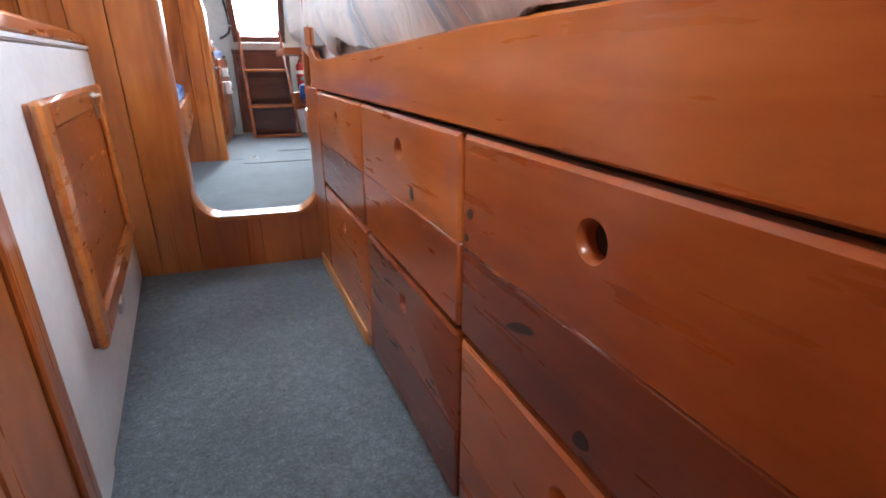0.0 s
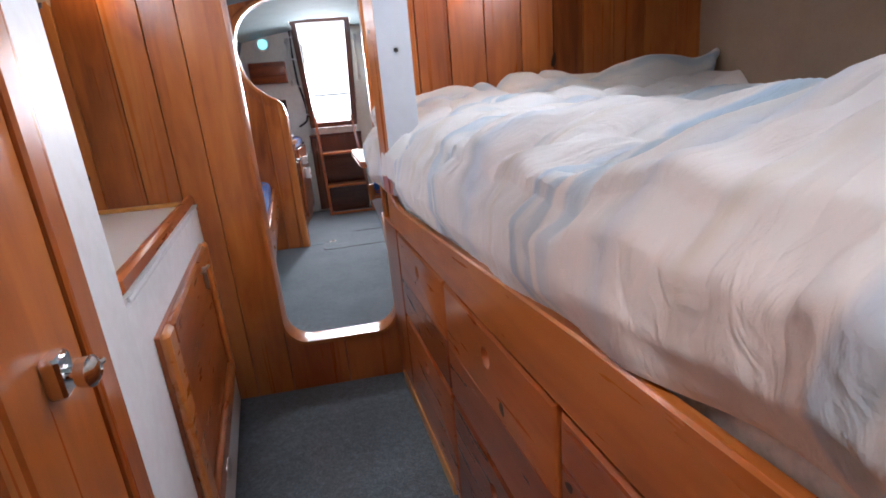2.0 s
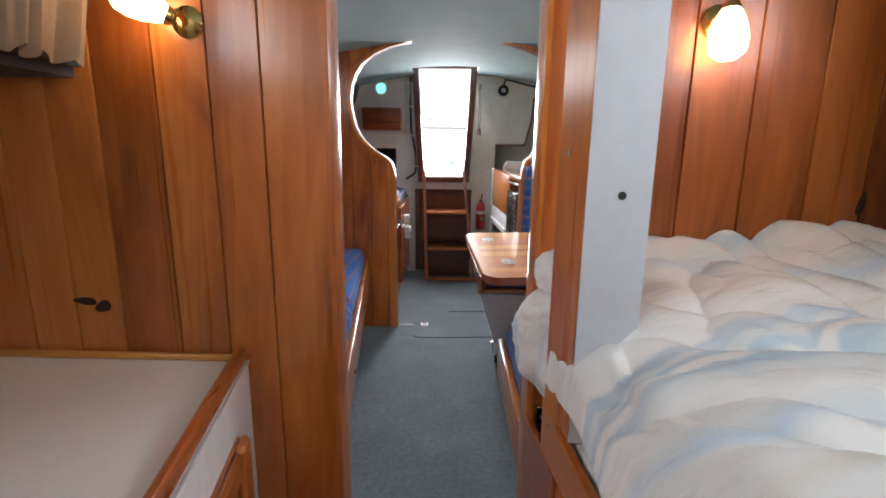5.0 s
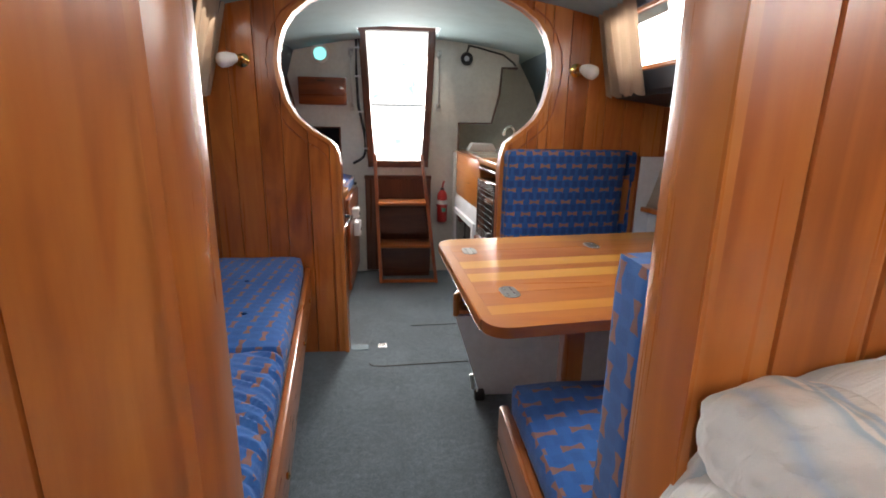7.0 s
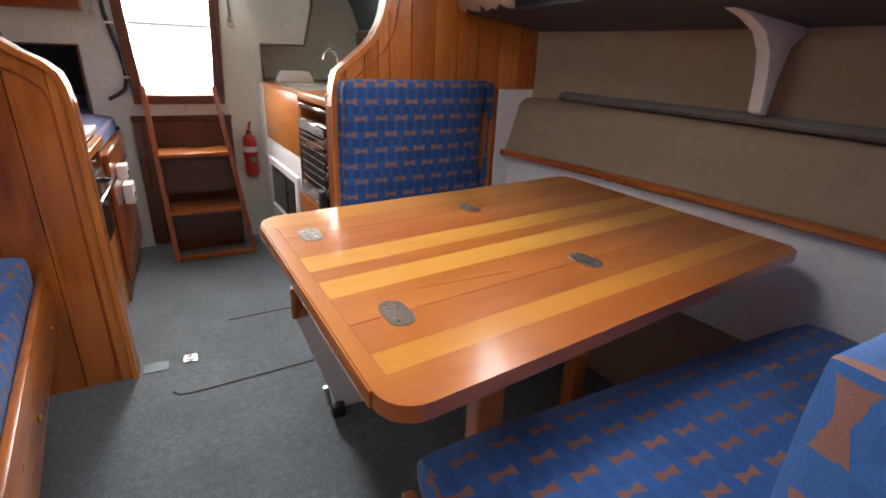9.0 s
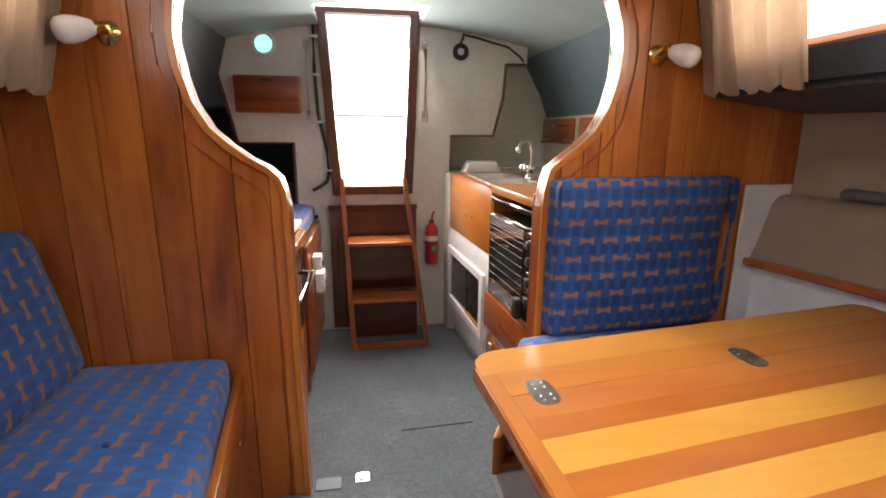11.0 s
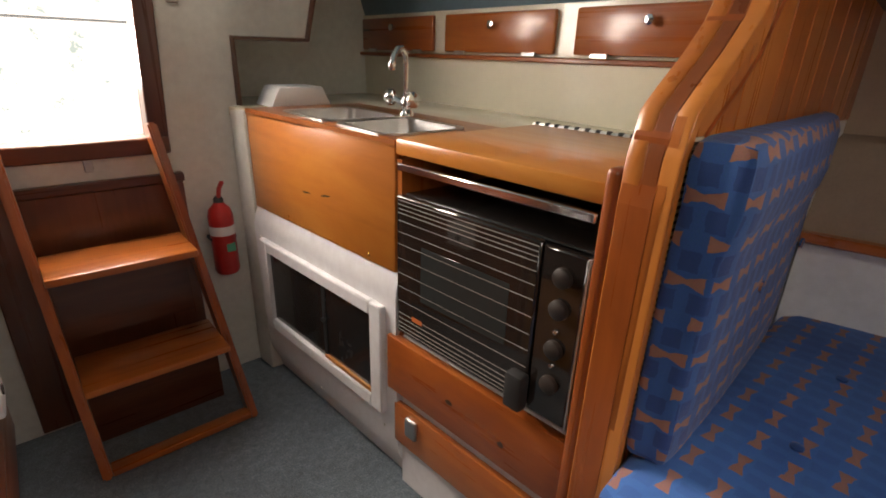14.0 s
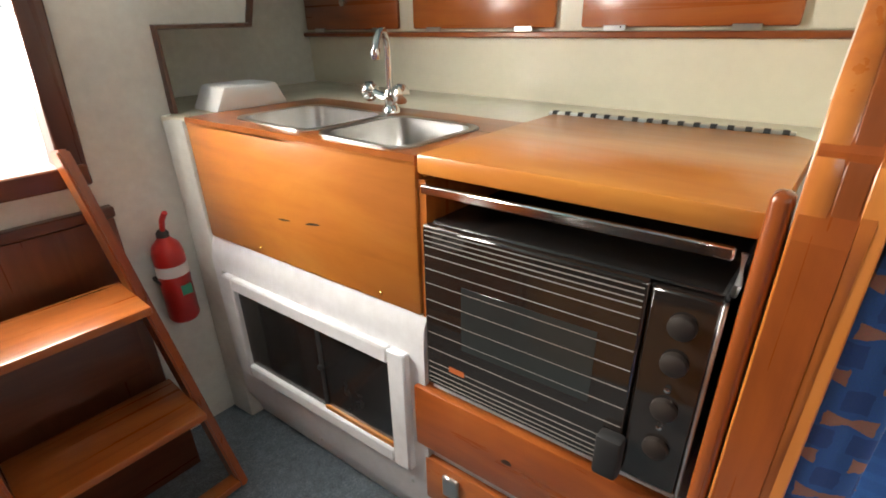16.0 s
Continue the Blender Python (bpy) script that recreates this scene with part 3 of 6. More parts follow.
# ---- bulkheads of upright tongue-and-groove boards ----
def plank(x0, x1, y, lo, hi, thick=0.014, step=4):
    """One upright board on the forward face of a bulkhead, eased along its edges; lo and hi give its ends at x."""
    g = min(0.003, (x1 - x0) * 0.2)
    xs = [x0 + 0.0008, x0 + g] + [x0 + g + (x1 - x0 - 2 * g) * i / step for i in range(1, step)] + [x1 - g, x1 - 0.0008]
    ds = [0.0035] + [0.0] * (len(xs) - 2) + [0.0035]
    bm = bmesh.new()
    cols = []
    for x, d in zip(xs, ds):
        a, b = lo(x), hi(x)
        cols.append([bm.verts.new(p) for p in ((x, y - thick + d, a), (x, y - thick + d, b), (x, y, b), (x, y, a))])
    for p, q in zip(cols, cols[1:]):
        for i in range(4):
            j = (i + 1) % 4
            bm.faces.new((p[i], p[j], q[j], q[i]))
    bm.faces.new(cols[0])
    bm.faces.new(cols[-1][::-1])
    bmesh.ops.recalc_face_normals(bm, faces=bm.faces)
    return bm


DOOR = (-0.40, 0.08, 0.165, 1.93)
door_ring = rounded(DOOR[0], DOOR[1], DOOR[2], DOOR[3], 0.11, 7)


def door_edge(x, top):
    """The height of the doorway's lower or upper edge at x."""
    a = min(x - DOOR[0], DOOR[1] - x)
    r = 0.11
    bow = r - math.sqrt(max(0.0, r * r - (r - min(a, r)) ** 2))
    return DOOR[3] - bow if top else DOOR[2] + bow


def roof_top(x):
    return roof_z(x) + 0.01


def core(name, edges, y0, y1, mat, label):
    """A bulkhead's backing: columns of (x, [(low, high), ...]) joined into one mesh."""
    bm = bmesh.new()
    for (xa, xb, spans) in edges:
        for lo, hi in spans:
            pts = [(xa, lo(xa)), (xb, lo(xb)), (xb, hi(xb)), (xa, hi(xa))]
            vs = [[bm.verts.new((x, y, z)) for x, z in pts] for y in (y0, y1)]
            bm.faces.new(vs[0])
            bm.faces.new(vs[1][::-1])
            for i in range(4):
                j = (i + 1) % 4
                bm.faces.new((vs[0][i], vs[1][i], vs[1][j], vs[0][j]))
    bmesh.ops.remove_doubles(bm, verts=bm.verts, dist=0.0001)
    bmesh.ops.recalc_face_normals(bm, faces=bm.faces)
    return structure(name, bm, mat, label, smooth=False)


def const(v):
    return lambda x: v


def steps(a, b, n):
    return [(a + (b - a) * i / n, a + (b - a) * (i + 1) / n) for i in range(n)]


cols = [(a, b, [(const(-0.11), roof_top)]) for a, b in steps(-1.9, DOOR[0], 8)] + [(a, b, [(const(-0.11), roof_top)]) for a, b in steps(DOOR[1], 1.66, 8)]
cols += [(a, b, [(const(-0.11), lambda x: door_edge(x, False)), (lambda x: door_edge(x, True), roof_top)]) for a, b in steps(DOOR[0], DOOR[1], 16)]
fore_wall = core("wall_forward_bulkhead", cols, FORE, FORE_AFT, red_z, "varnished board bulkhead with a round-cornered doorway")
seams = [-1.42, -1.28, -1.16, -1.045, -0.93, -0.79, -0.668, -0.55]
FORE_BOARDS = [(a, b, const(-0.05)) for a, b in zip(seams, seams[1:])]
FORE_BOARDS += [(-0.55, DOOR[0], const(-0.05))]
star = (DOOR[1], 0.17, 0.27, 0.395, 0.535, 0.68, 0.81, 0.935, 1.065, 1.20, 1.34, 1.50)
FORE_BOARDS += [(a, b, const(-0.05)) for a, b in zip(star, star[1:])]
for a, b, lo in FORE_BOARDS:
    part("plank", plank(a, b, FORE - 0.0005, lo, lambda x: roof_z(x) - 0.004), honey_z, fore_wall)
for a, b in ((-0.40, -0.16), (-0.16, 0.08)):
    part("plank", plank(a, b, FORE - 0.0005, const(-0.05), lambda x: door_edge(x, False), step=8), red_z, fore_wall)
trim_path = [(x, (FORE + FORE_AFT) / 2 - 0.006, z) for x, z in door_ring]
part("doorway_trim", band(trim_path + trim_path[:2], 0.020, 0.10, "y"), honey_z, fore_wall, "varnished lipping round the doorway")
for k in range(3):
    part("sill_strip", boxed(-0.31, -0.01, FORE - 0.034 + k * 0.018, FORE - 0.019 + k * 0.018, DOOR[2] + 0.008, DOOR[2] + 0.013, bevel=0.002), steel, fore_wall, "bright worn metal strip on the doorway sill")

# the arched bulkhead between saloon and galley
left_arch = [(0.403, 0.0), (0.41, 0.55), (0.412, 0.95), (0.415, 1.10), (0.42, 1.15), (0.432, 1.19), (0.465, 1.222), (0.52, 1.252), (0.575, 1.293), (0.63, 1.345), (0.675, 1.425), (0.703, 1.53),
             (0.71, 1.62), (0.70, 1.70), (0.67, 1.78), (0.62, 1.85), (0.55, 1.91), (0.45, 1.955), (0.33, 1.985), (0.2, 2.0), (0.0, 2.005)]
right_arch = [(0.452, 0.0), (0.452, 0.55), (0.453, 0.95), (0.454, 1.08), (0.458, 1.15), (0.475, 1.215)] + left_arch[7:]
CROWN = [(dx, z) for dx, z in left_arch if z >= 1.62]
ARCH_MID = MID
FOOT_L, FOOT_R = -0.505, 0.335


def arch_low(x):
    """The top of the lower part of the bulkhead at x, between foot and widest point."""
    d = abs(x - ARCH_MID)
    waist = [(dx, z) for dx, z in (left_arch if x < ARCH_MID else right_arch) if 1.08 <= z <= 1.62]
    for (a, p), (b, q) in zip(waist, waist[1:]):
        if d <= b:
            return p + (q - p) * max(0, d - a) / max(1e-6, b - a)
    return 1.62


def arch_high(x):
    d = abs(x - ARCH_MID)
    for (a, p), (b, q) in zip(CROWN, CROWN[1:]):
        if d >= b:
            return p + (q - p) * (a - d) / max(1e-6, a - b)
    return 2.005


cols = []
for s in (-1, 1):
    far = -1.9 if s < 0 else 1.66
    cols += [(min(a, b), max(a, b), [(const(-0.05), roof_top)]) for a, b in steps(ARCH_MID + s * 0.71, far, 4)]
    cols += [(min(a, b), max(a, b), [(const(-0.05), arch_low), (arch_high, roof_top)]) for a, b in steps(ARCH_MID + s * (0.41 if s < 0 else 0.4525), ARCH_MID + s * 0.71, 18)]
cols += [(a, b, [(arch_high, roof_top)]) for a, b in steps(ARCH_MID - 0.41, ARCH_MID + 0.4525, 8)]
arch_wall = core("wall_arched_bulkhead", cols, ARCH, ARCH_AFT, red_z, "varnished board bulkhead with a keyhole arch")
for s, ends in ((-1, (0.412, 0.47, 0.58, 0.71)), (1, (0.4525, 0.52, 0.60, 0.66, 0.71))):
    for a, b in zip(ends, ends[1:]):
        x0, x1 = sorted((ARCH_MID + s * a, ARCH_MID + s * b))
        part("plank", plank(x0, x1, ARCH - 0.0005, const(0.0), arch_low, step=6), honey_z, arch_wall)
        part("plank", plank(x0, x1, ARCH - 0.0005, arch_high, lambda x: roof_z(x) - 0.004, step=6), honey_z, arch_wall)
for a, b in zip((-1.84, -1.70, -1.57, -1.445, -1.313, -1.187, -1.067, -0.935), (-1.70, -1.57, -1.445, -1.313, -1.187, -1.067, -0.935, ARCH_MID - 0.71)):
    part("plank", plank(a, b, ARCH - 0.0005, const(0.0), lambda x: roof_z(x) - 0.004), honey_z, arch_wall)
for a, b in zip((ARCH_MID + 0.71, 0.70, 0.81, 0.92, 1.03, 1.14, 1.26), (0.70, 0.81, 0.92, 1.03, 1.14, 1.26, 1.38)):
    part("plank", plank(a, b, ARCH - 0.0005, const(0.0 if b < 1.2 else 1.16), lambda x: roof_z(x) - 0.004), honey_z, arch_wall)
full = [(ARCH_MID - d - (0.009 if z < 1.9 else 0), z) for d, z in left_arch] + [(ARCH_MID + d + (0.012 if z < 1.9 else 0), z) for d, z in right_arch[::-1][1:]]
for off, deep, wide, mat in ((-0.0125, 0.0275, 0.022, honey_z), (0.0145, 0.0262, 0.0215, laminate_red), (0.0430, 0.0305, 0.022, honey_z)):
    part("arch_trim", band([(x, ARCH + off, z) for x, z in full], wide, deep, "y", 0.43), mat, arch_wall, "laminated varnished lipping round the arch")
part("galley_stile", boxed(0.345, 0.385, ARCH_AFT + 0.006, ARCH_AFT + 0.032, 0.0, 1.13, bevel=0.010, seg=3), red_z, arch_wall, "red-brown rounded stile")
part("side_panel", boxed(1.16, 1.40, ARCH - 0.012, ARCH - 0.001, 0.46, 1.158, bevel=0.002), white_paint, arch_wall, "white painted lower panel")
inner = [(ARCH_MID + (x - ARCH_MID) * 1.0 + (-0.048 if x < ARCH_MID else 0.048), z) for x, z in full if z < 1.95 and abs(x - ARCH_MID) > 0.3]
for s in (-1, 1):
    line = [(x, ARCH - 0.0165, z - (0.04 if 1.1 < z < 1.5 else 0.0)) for x, z in inner if (x - ARCH_MID) * s > 0]
    part("bead", rod(line, 0.004, 5), red_z, arch_wall)

core("wall_galley_forward", [(a, b, [(const(1.09), lambda x: arch_low(x) - 0.012)]) for a, b in steps(0.40, 0.595, 8)] + [(0.595, 1.11, [(const(1.09), const(1.93))])],
     ARCH_AFT + 0.001, ARCH_AFT + 0.006, cream_gel, "cream painted aft face of the arched bulkhead")

# ---- the aft bulkhead: white painted ply with the companionway, a berth opening and a galley recess ----
HT, HB = 2.02, 1.0
outline_r = [(0.03, 0.0), (0.30, 0.0), (0.30, 1.32), (0.585, 1.322), (0.645, 1.56), (0.66, 1.775), (0.80, 1.775), (0.80, 1.93), (0.03, 2.03)]
aft = thing("wall_aft_bulkhead", (MID, AFT, 0), "white painted aft bulkhead with the companionway opening", "", "", "structure")
pl = [(-0.445, 0.0), (-0.445, 0.94), (-0.505, 2.03), (-1.2, 1.89), (-1.2, 1.76), (-1.14, 1.755), (-1.035, 1.27), (-0.705, 1.27), (-0.705, 0.0)]
part("panel", prism(pl, AFT, AFT + 0.04, "y"), ivory_paint, aft)
part("panel", prism([(0.02, 0.0), *outline_r[1:8], (0.07, 2.015), (0.02, 0.94)], AFT, AFT + 0.04, "y"), ivory_paint, aft)
part("panel", prism([(-0.444, 0.0), (0.019, 0.0), (0.019, 0.94), (-0.444, 0.94)], AFT, AFT + 0.04, "y"), ivory_paint, aft)
for nm, pts in (("trim", [(-0.705, 0.80), (-0.705, 1.27), (-1.035, 1.27), (-1.14, 1.755), (-1.22, 1.76)]), ("trim", [(0.30, 1.09), (0.30, 1.32), (0.585, 1.322), (0.645, 1.56), (0.66, 1.775), (0.79, 1.775)])):
    part(nm, band([(x, AFT + 0.012, z) for x, z in pts], 0.018, 0.07, "y"), teak_z, aft, "dark varnished lipping")
hatch = thing("companionway_frame", (-0.21, AFT, HB), "dark mahogany frame round the open companionway", "door frame", kind="structure")
part("jamb", prism([(-0.475, 0.96), (-0.415, 0.96), (-0.475, 2.04), (-0.535, 2.04)], AFT - 0.035, AFT + 0.06, "y", 0.004), teak_z, hatch)
part("jamb", prism([(-0.02, 0.96), (0.04, 0.96), (0.095, 2.04), (0.035, 2.04)], AFT - 0.035, AFT + 0.06, "y", 0.004), teak_z, hatch)
part("sill", boxed(-0.475, 0.04, AFT - 0.045, AFT + 0.08, 0.945, 1.0, bevel=0.005), teak_x, hatch)
part("head", boxed(-0.535, 0.095, AFT - 0.01, AFT + 0.06, 2.04, 2.07), teak_x, hatch)
# quarter-berth tunnel behind the bulkhead, its shade put into a near-black colour, and the recess over the sink
structure("wall_berth_tunnel", boxed(-1.6, -0.6, 7.6, 7.65, 0.0, 2.0), shadow_void, "end of the quarter berth, near-black for shade")
structure("wall_berth_tunnel_side", boxed(-0.60, -0.565, AFT + 0.04, 7.6, 0.0, 2.03), shadow_void, "side of the quarter berth, near-black for shade")
structure("ceiling_berth_tunnel", boxed(-1.7, -0.565, 6.62, 7.65, 1.80, 1.85), shadow_void, "top of the quarter berth, near-black for shade")
structure("floor_berth_tunnel", boxed(-1.6, -0.6, AFT + 0.05, 7.6, 0.70, 0.74), shadow_void, "quarter berth board, near-black for shade")
structure("wall_berth_outboard", boxed(-1.66, -1.6, 6.6, 7.65, 0.0, 2.0), shadow_void, "hull beside the quarter berth, near-black for shade")
structure("wall_galley_aft", boxed(0.26, 1.4, 6.30, 6.36, 0.0, 2.05), ivory_paint, "white painted end wall of the galley recess")
structure("wall_galley_inboard", boxed(0.262, 0.298, AFT + 0.042, 6.30, 0.0, 1.95), ivory_paint, "white painted cheek of the galley recess")


# ---- forward cabin ----
def left_x(y):
    """The face of the port joinery in the forward cabin."""
    return -0.63 + 0.18 * (FORE - y)


def left_slab(y0, y1, z0, z1, proud, thick, bevel=0.003):
    pts = [(left_x(y0) + proud, y0), (left_x(y1) + proud, y1), (left_x(y1) + proud - thick, y1), (left_x(y0) + proud - thick, y0)]
    return prism(pts, z0, z1, "z", bevel)


def right_x(y):
    """The face of the drawers under the berth."""
    return 0.301 - 0.113 * y


def right_slab(y0, y1, z0, z1, proud, thick, bevel=0.003, seg=1):
    pts = [(right_x(y0) - proud, y0), (right_x(y1) - proud, y1), (right_x(y1) - proud + thick, y1), (right_x(y0) - proud + thick, y0)]
    return prism(pts, z0, z1, "z", bevel, seg)


def face_knob(at, axis, mat, r=0.012, length=0.02):
    return lathe([(r * 0.5, 0), (r * 0.45, length * 0.5), (r, length * 0.7), (r * 0.9, length), (0, length * 1.05)], at, axis, 12)


low = thing("low_cupboard", (-0.8, 1.5, -0.05), "white low cupboard with a varnished pine door and fiddle rail", "cupboard")
part("front", left_slab(0.962, FORE - 0.016, -0.05, 0.785, 0, 0.02), white_paint, low)
top = prism([(left_x(0.985) - 0.004, 0.985), (left_x(2.044) - 0.004, 2.044), (-1.385, 2.044), (-1.33, 0.985)], 0.786, 0.80, "z", 0.002)
part("countertop", top, counter_white, low, "white laminate top")
part("fiddle", left_slab(0.99, 2.044, 0.80, 0.838, -0.002, 0.026, 0.008), red_y, low, "red-brown varnished fiddle rail")
part("front_band", left_slab(0.99, 2.044, 0.79, 0.80, 0.004, 0.006, 0.001), white_paint, low)
part("back_moulding", boxed(-1.36, left_x(2.04) - 0.03, 2.026, 2.044, 0.80, 0.816, bevel=0.004), pale_x, low)
door = part("door", left_slab(1.075, 1.90, 0.175, 0.68, 0.012, 0.02, 0.003), red_y, low, "knotty pine cupboard door")
for a in ((1.07, 1.14, 0.17, 0.685), (1.84, 1.905, 0.17, 0.685), (1.14, 1.84, 0.17, 0.235), (1.14, 1.84, 0.625, 0.685)):
    part("door_moulding", left_slab(*a, 0.03, 0.022, 0.008), honey_y, door)
latch = part("latch", left_slab(1.585, 1.60, 0.605, 0.675, 0.05, 0.012, 0.003), steel, door, "bright metal latch")
part("latch_pin", rod([(left_x(1.58) + 0.045, 1.56, 0.665), (left_x(1.6) + 0.045, 1.64, 0.665)], 0.005), steel, latch)
part("hinge", left_slab(1.28, 1.34, 0.155, 0.185, 0.036, 0.01, 0.002), steel, door)

part_wall = thing("partition", (left_x(0.9), 0.9, -0.05), "white painted partition post beside the cupboard", "partition", kind="structure")
part("post", left_slab(0.825, 0.958, -0.05, 1.93, 0.004, 0.03, 0.003), white_paint, part_wall)
part("panel", boxed(-1.36, left_x(0.96) - 0.027, 0.925, 0.957, -0.05, 1.99), white_paint, part_wall)

locker = thing("hanging_locker", (-0.6, 0.3, -0.05), "tall honey-coloured boarded locker with a chrome catch", "locker")
for a, b in ((-0.98, -0.62), (-0.62, -0.30), (-0.30, 0.0), (0.0, 0.29), (0.29, 0.555), (0.555, 0.755)):
    part("plank", left_slab(a + 0.001, b - 0.001, -0.05, 1.93, 0.0, 0.02, 0.005), honey_z, locker)
part("stile", left_slab(0.757, 0.822, -0.05, 1.93, 0.008, 0.03, 0.005), red_z, locker)
catch = part("catch", left_slab(0.635, 0.675, 0.80, 0.85, 0.02, 0.022, 0.004), chrome, locker, "chrome turn catch")
part("knob", lathe([(0.008, 0), (0.008, 0.012), (0.018, 0.018), (0.019, 0.03), (0.01, 0.036)], (left_x(0.65) + 0.016, 0.652, 0.825), "x", 14), chrome, catch)
part("lever", rod([(left_x(0.65) + 0.03, 0.65, 0.82), (left_x(0.7) + 0.04, 0.70, 0.815)], 0.005), chrome, catch)

# berth with drawers
base = thing("berth", (0.3, 0.6, -0.05), "pine berth front with finger-hole drawers", "bed")
part("side_rail", prism([(-1.0, 0.665), (1.905, 0.665), (1.905, 0.83), (1.87, 0.825), (1.83, 0.79), (1.78, 0.765), (1.7, 0.757), (1.3, 0.77), (0.6, 0.795), (-1.0, 0.81)], 0, 0.022, "x", 0.004), honey_y, base, "broad honey pine side rail")
rail = base.children[-1]
for v in rail.data.vertices:
    v.co.x += right_x(v.co.y + 0.6)
# near-black face whose colour stands for the shade between the drawers
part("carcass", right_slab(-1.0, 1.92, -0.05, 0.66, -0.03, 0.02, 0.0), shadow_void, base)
part("plinth", right_slab(1.28, 1.98, -0.05, 0.0, 0.006, 0.02, 0.002), pale_y, base, "raw plywood plinth")
part("end_stile", right_slab(1.808, 2.04, -0.05, 0.665, 0.0, 0.02, 0.003), red_z, base)
edges_y = (1.80, 1.223, 0.655, 0.087, -0.48, -0.98)
rng = random.Random(4)


def holed_board(y0, y1, z0, z1, hole, proud=0.0, thick=0.02):
    """A drawer board with a round finger hole (y, z, radius) or none, cut through."""
    if hole is None:
        return right_slab(y0, y1, z0, z1, proud, thick, 0.003, 1)
    hy, hz, r = hole
    bm = bmesh.new()
    n = 20
    ang = [6.28318 * (k + 0.5) / n for k in range(n)]
    e = 0.006
    def rim(a):
        c, s = math.cos(a), math.sin(a)
        k = min((y1 - e - hy) / c if c > 1e-6 else (y0 + e - hy) / c if c < -1e-6 else 9, (z1 - e - hz) / s if s > 1e-6 else (z0 - hz) / s if s < -1e-6 else 9)
        return hy + c * k, hz + s * k
    def spread(y, z):
        return y + e * ((y > y1 - e - 1e-5) - (y < y0 + e + 1e-5)), z + e * (z > z1 - e - 1e-5)
    def v(y, z, d):
        return bm.verts.new((right_x(y) - proud + d, y, z))
    corners = [(y1 - e, z1 - e), (y0 + e, z1 - e), (y0 + e, z0), (y1 - e, z0)]
    lip = [v(hy + math.cos(a) * (r + 0.004), hz + math.sin(a) * (r + 0.004), 0) for a in ang]
    inn = [v(hy + math.cos(a) * r, hz + math.sin(a) * r, 0.005) for a in ang]
    back = [v(hy + math.cos(a) * r, hz + math.sin(a) * r, thick) for a in ang]
    out = [v(*rim(a), 0) for a in ang]
    eas = [v(*spread(*rim(a)), 0.005) for a in ang]
    obk = [v(*spread(*rim(a)), thick) for a in ang]
    for k in range(n):
        j = (k + 1) % n
        bm.faces.new((lip[k], lip[j], inn[j], inn[k]))
        bm.faces.new((inn[k], inn[j], back[j], back[k]))
        pa, pb = rim(ang[k]), rim(ang[j])
        mid = [c for c in corners if (abs(pa[0] - c[0]) < 1e-5 and abs(pb[1] - c[1]) < 1e-5) or (abs(pa[1] - c[1]) < 1e-5 and abs(pb[0] - c[0]) < 1e-5)]
        same = abs(pa[0] - pb[0]) < 1e-5 or abs(pa[1] - pb[1]) < 1e-5
        if same or not mid:
            bm.faces.new((lip[k], out[k], out[j], lip[j]))
            bm.faces.new((out[k], eas[k], eas[j], out[j]))
            bm.faces.new((eas[k], obk[k], obk[j], eas[j]))
        else:
            c0, c2, c1 = v(*mid[0], 0), v(*spread(*mid[0]), 0.005), v(*spread(*mid[0]), thick)
            bm.faces.new((lip[k], out[k], c0, out[j], lip[j]))
            bm.faces.new((out[k], eas[k], c2, c0))
            bm.faces.new((c0, c2, eas[j], out[j]))
            bm.faces.new((eas[k], obk[k], c1, c2))
            bm.faces.new((c2, c1, obk[j], eas[j]))
    bmesh.ops.recalc_face_normals(bm, faces=bm.faces)
    return bm


for i, (ya, yb) in enumerate(zip(edges_y, edges_y[1:])):
    for j, (z0, z1) in enumerate(((0.345, 0.657), (-0.03, 0.330))):
        y0, y1 = yb + 0.0075, ya - 0.0075
        dr = thing("drawer", ((right_x(y0) + right_x(y1)) / 2, (y0 + y1) / 2, z0), "knotty varnished pine drawer front with a finger hole", "drawer", "berth drawers")
        split = (0.492, 0.13)[j]
        hz = 0.592 if j == 0 else 0.258
        hole = ((y0 + y1) / 2, hz, 0.019)
        part("board", holed_board(y0, y1, split + 0.0006, z1, hole), red_y if (i, j) != (1, 1) else rust_y, dr)
        part("board", right_slab(y0, y1, z0, split - 0.0006, 0.0, 0.02, 0.004), rust_y if (i + j) % 2 == 0 else red_y, dr)
        # near-black too, so the finger hole looks shaded inside
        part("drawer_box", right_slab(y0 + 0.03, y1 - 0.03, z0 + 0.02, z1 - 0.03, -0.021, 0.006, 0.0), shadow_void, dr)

mattress = solo("mattress", prism([(right_x(-0.95) + 0.035, -0.95), (right_x(1.86) + 0.035, 1.86), (right_x(1.86) + 0.04, 2.03), (1.44, 2.03), (1.24, -0.95)], 0.64, 0.83, "z", 0.04, 3), mattress_cloth,
                "pale floral mattress showing under the duvet edge", "mattress")


def duvet_profile(s):
    """Across the berth: s from 0 at the rail to 1 at the hull; inward shift and height."""
    edge = [(0.0, 0.04, 0.795), (0.04, 0.02, 0.815), (0.09, -0.005, 0.865), (0.15, 0.0, 0.935), (0.21, 0.05, 0.985), (0.28, 0.13, 1.012), (0.4, 0.30, 1.02), (0.7, 0.75, 1.015), (1.0, 1.2, 1.03)]
    for (a, x0, z0), (b, x1, z1) in zip(edge, edge[1:]):
        if s <= b:
            k = (s - a) / (b - a)
            k2 = k
            return x0 + (x1 - x0) * k2, z0 + (z1 - z0) * k2
    return edge[-1][1:]


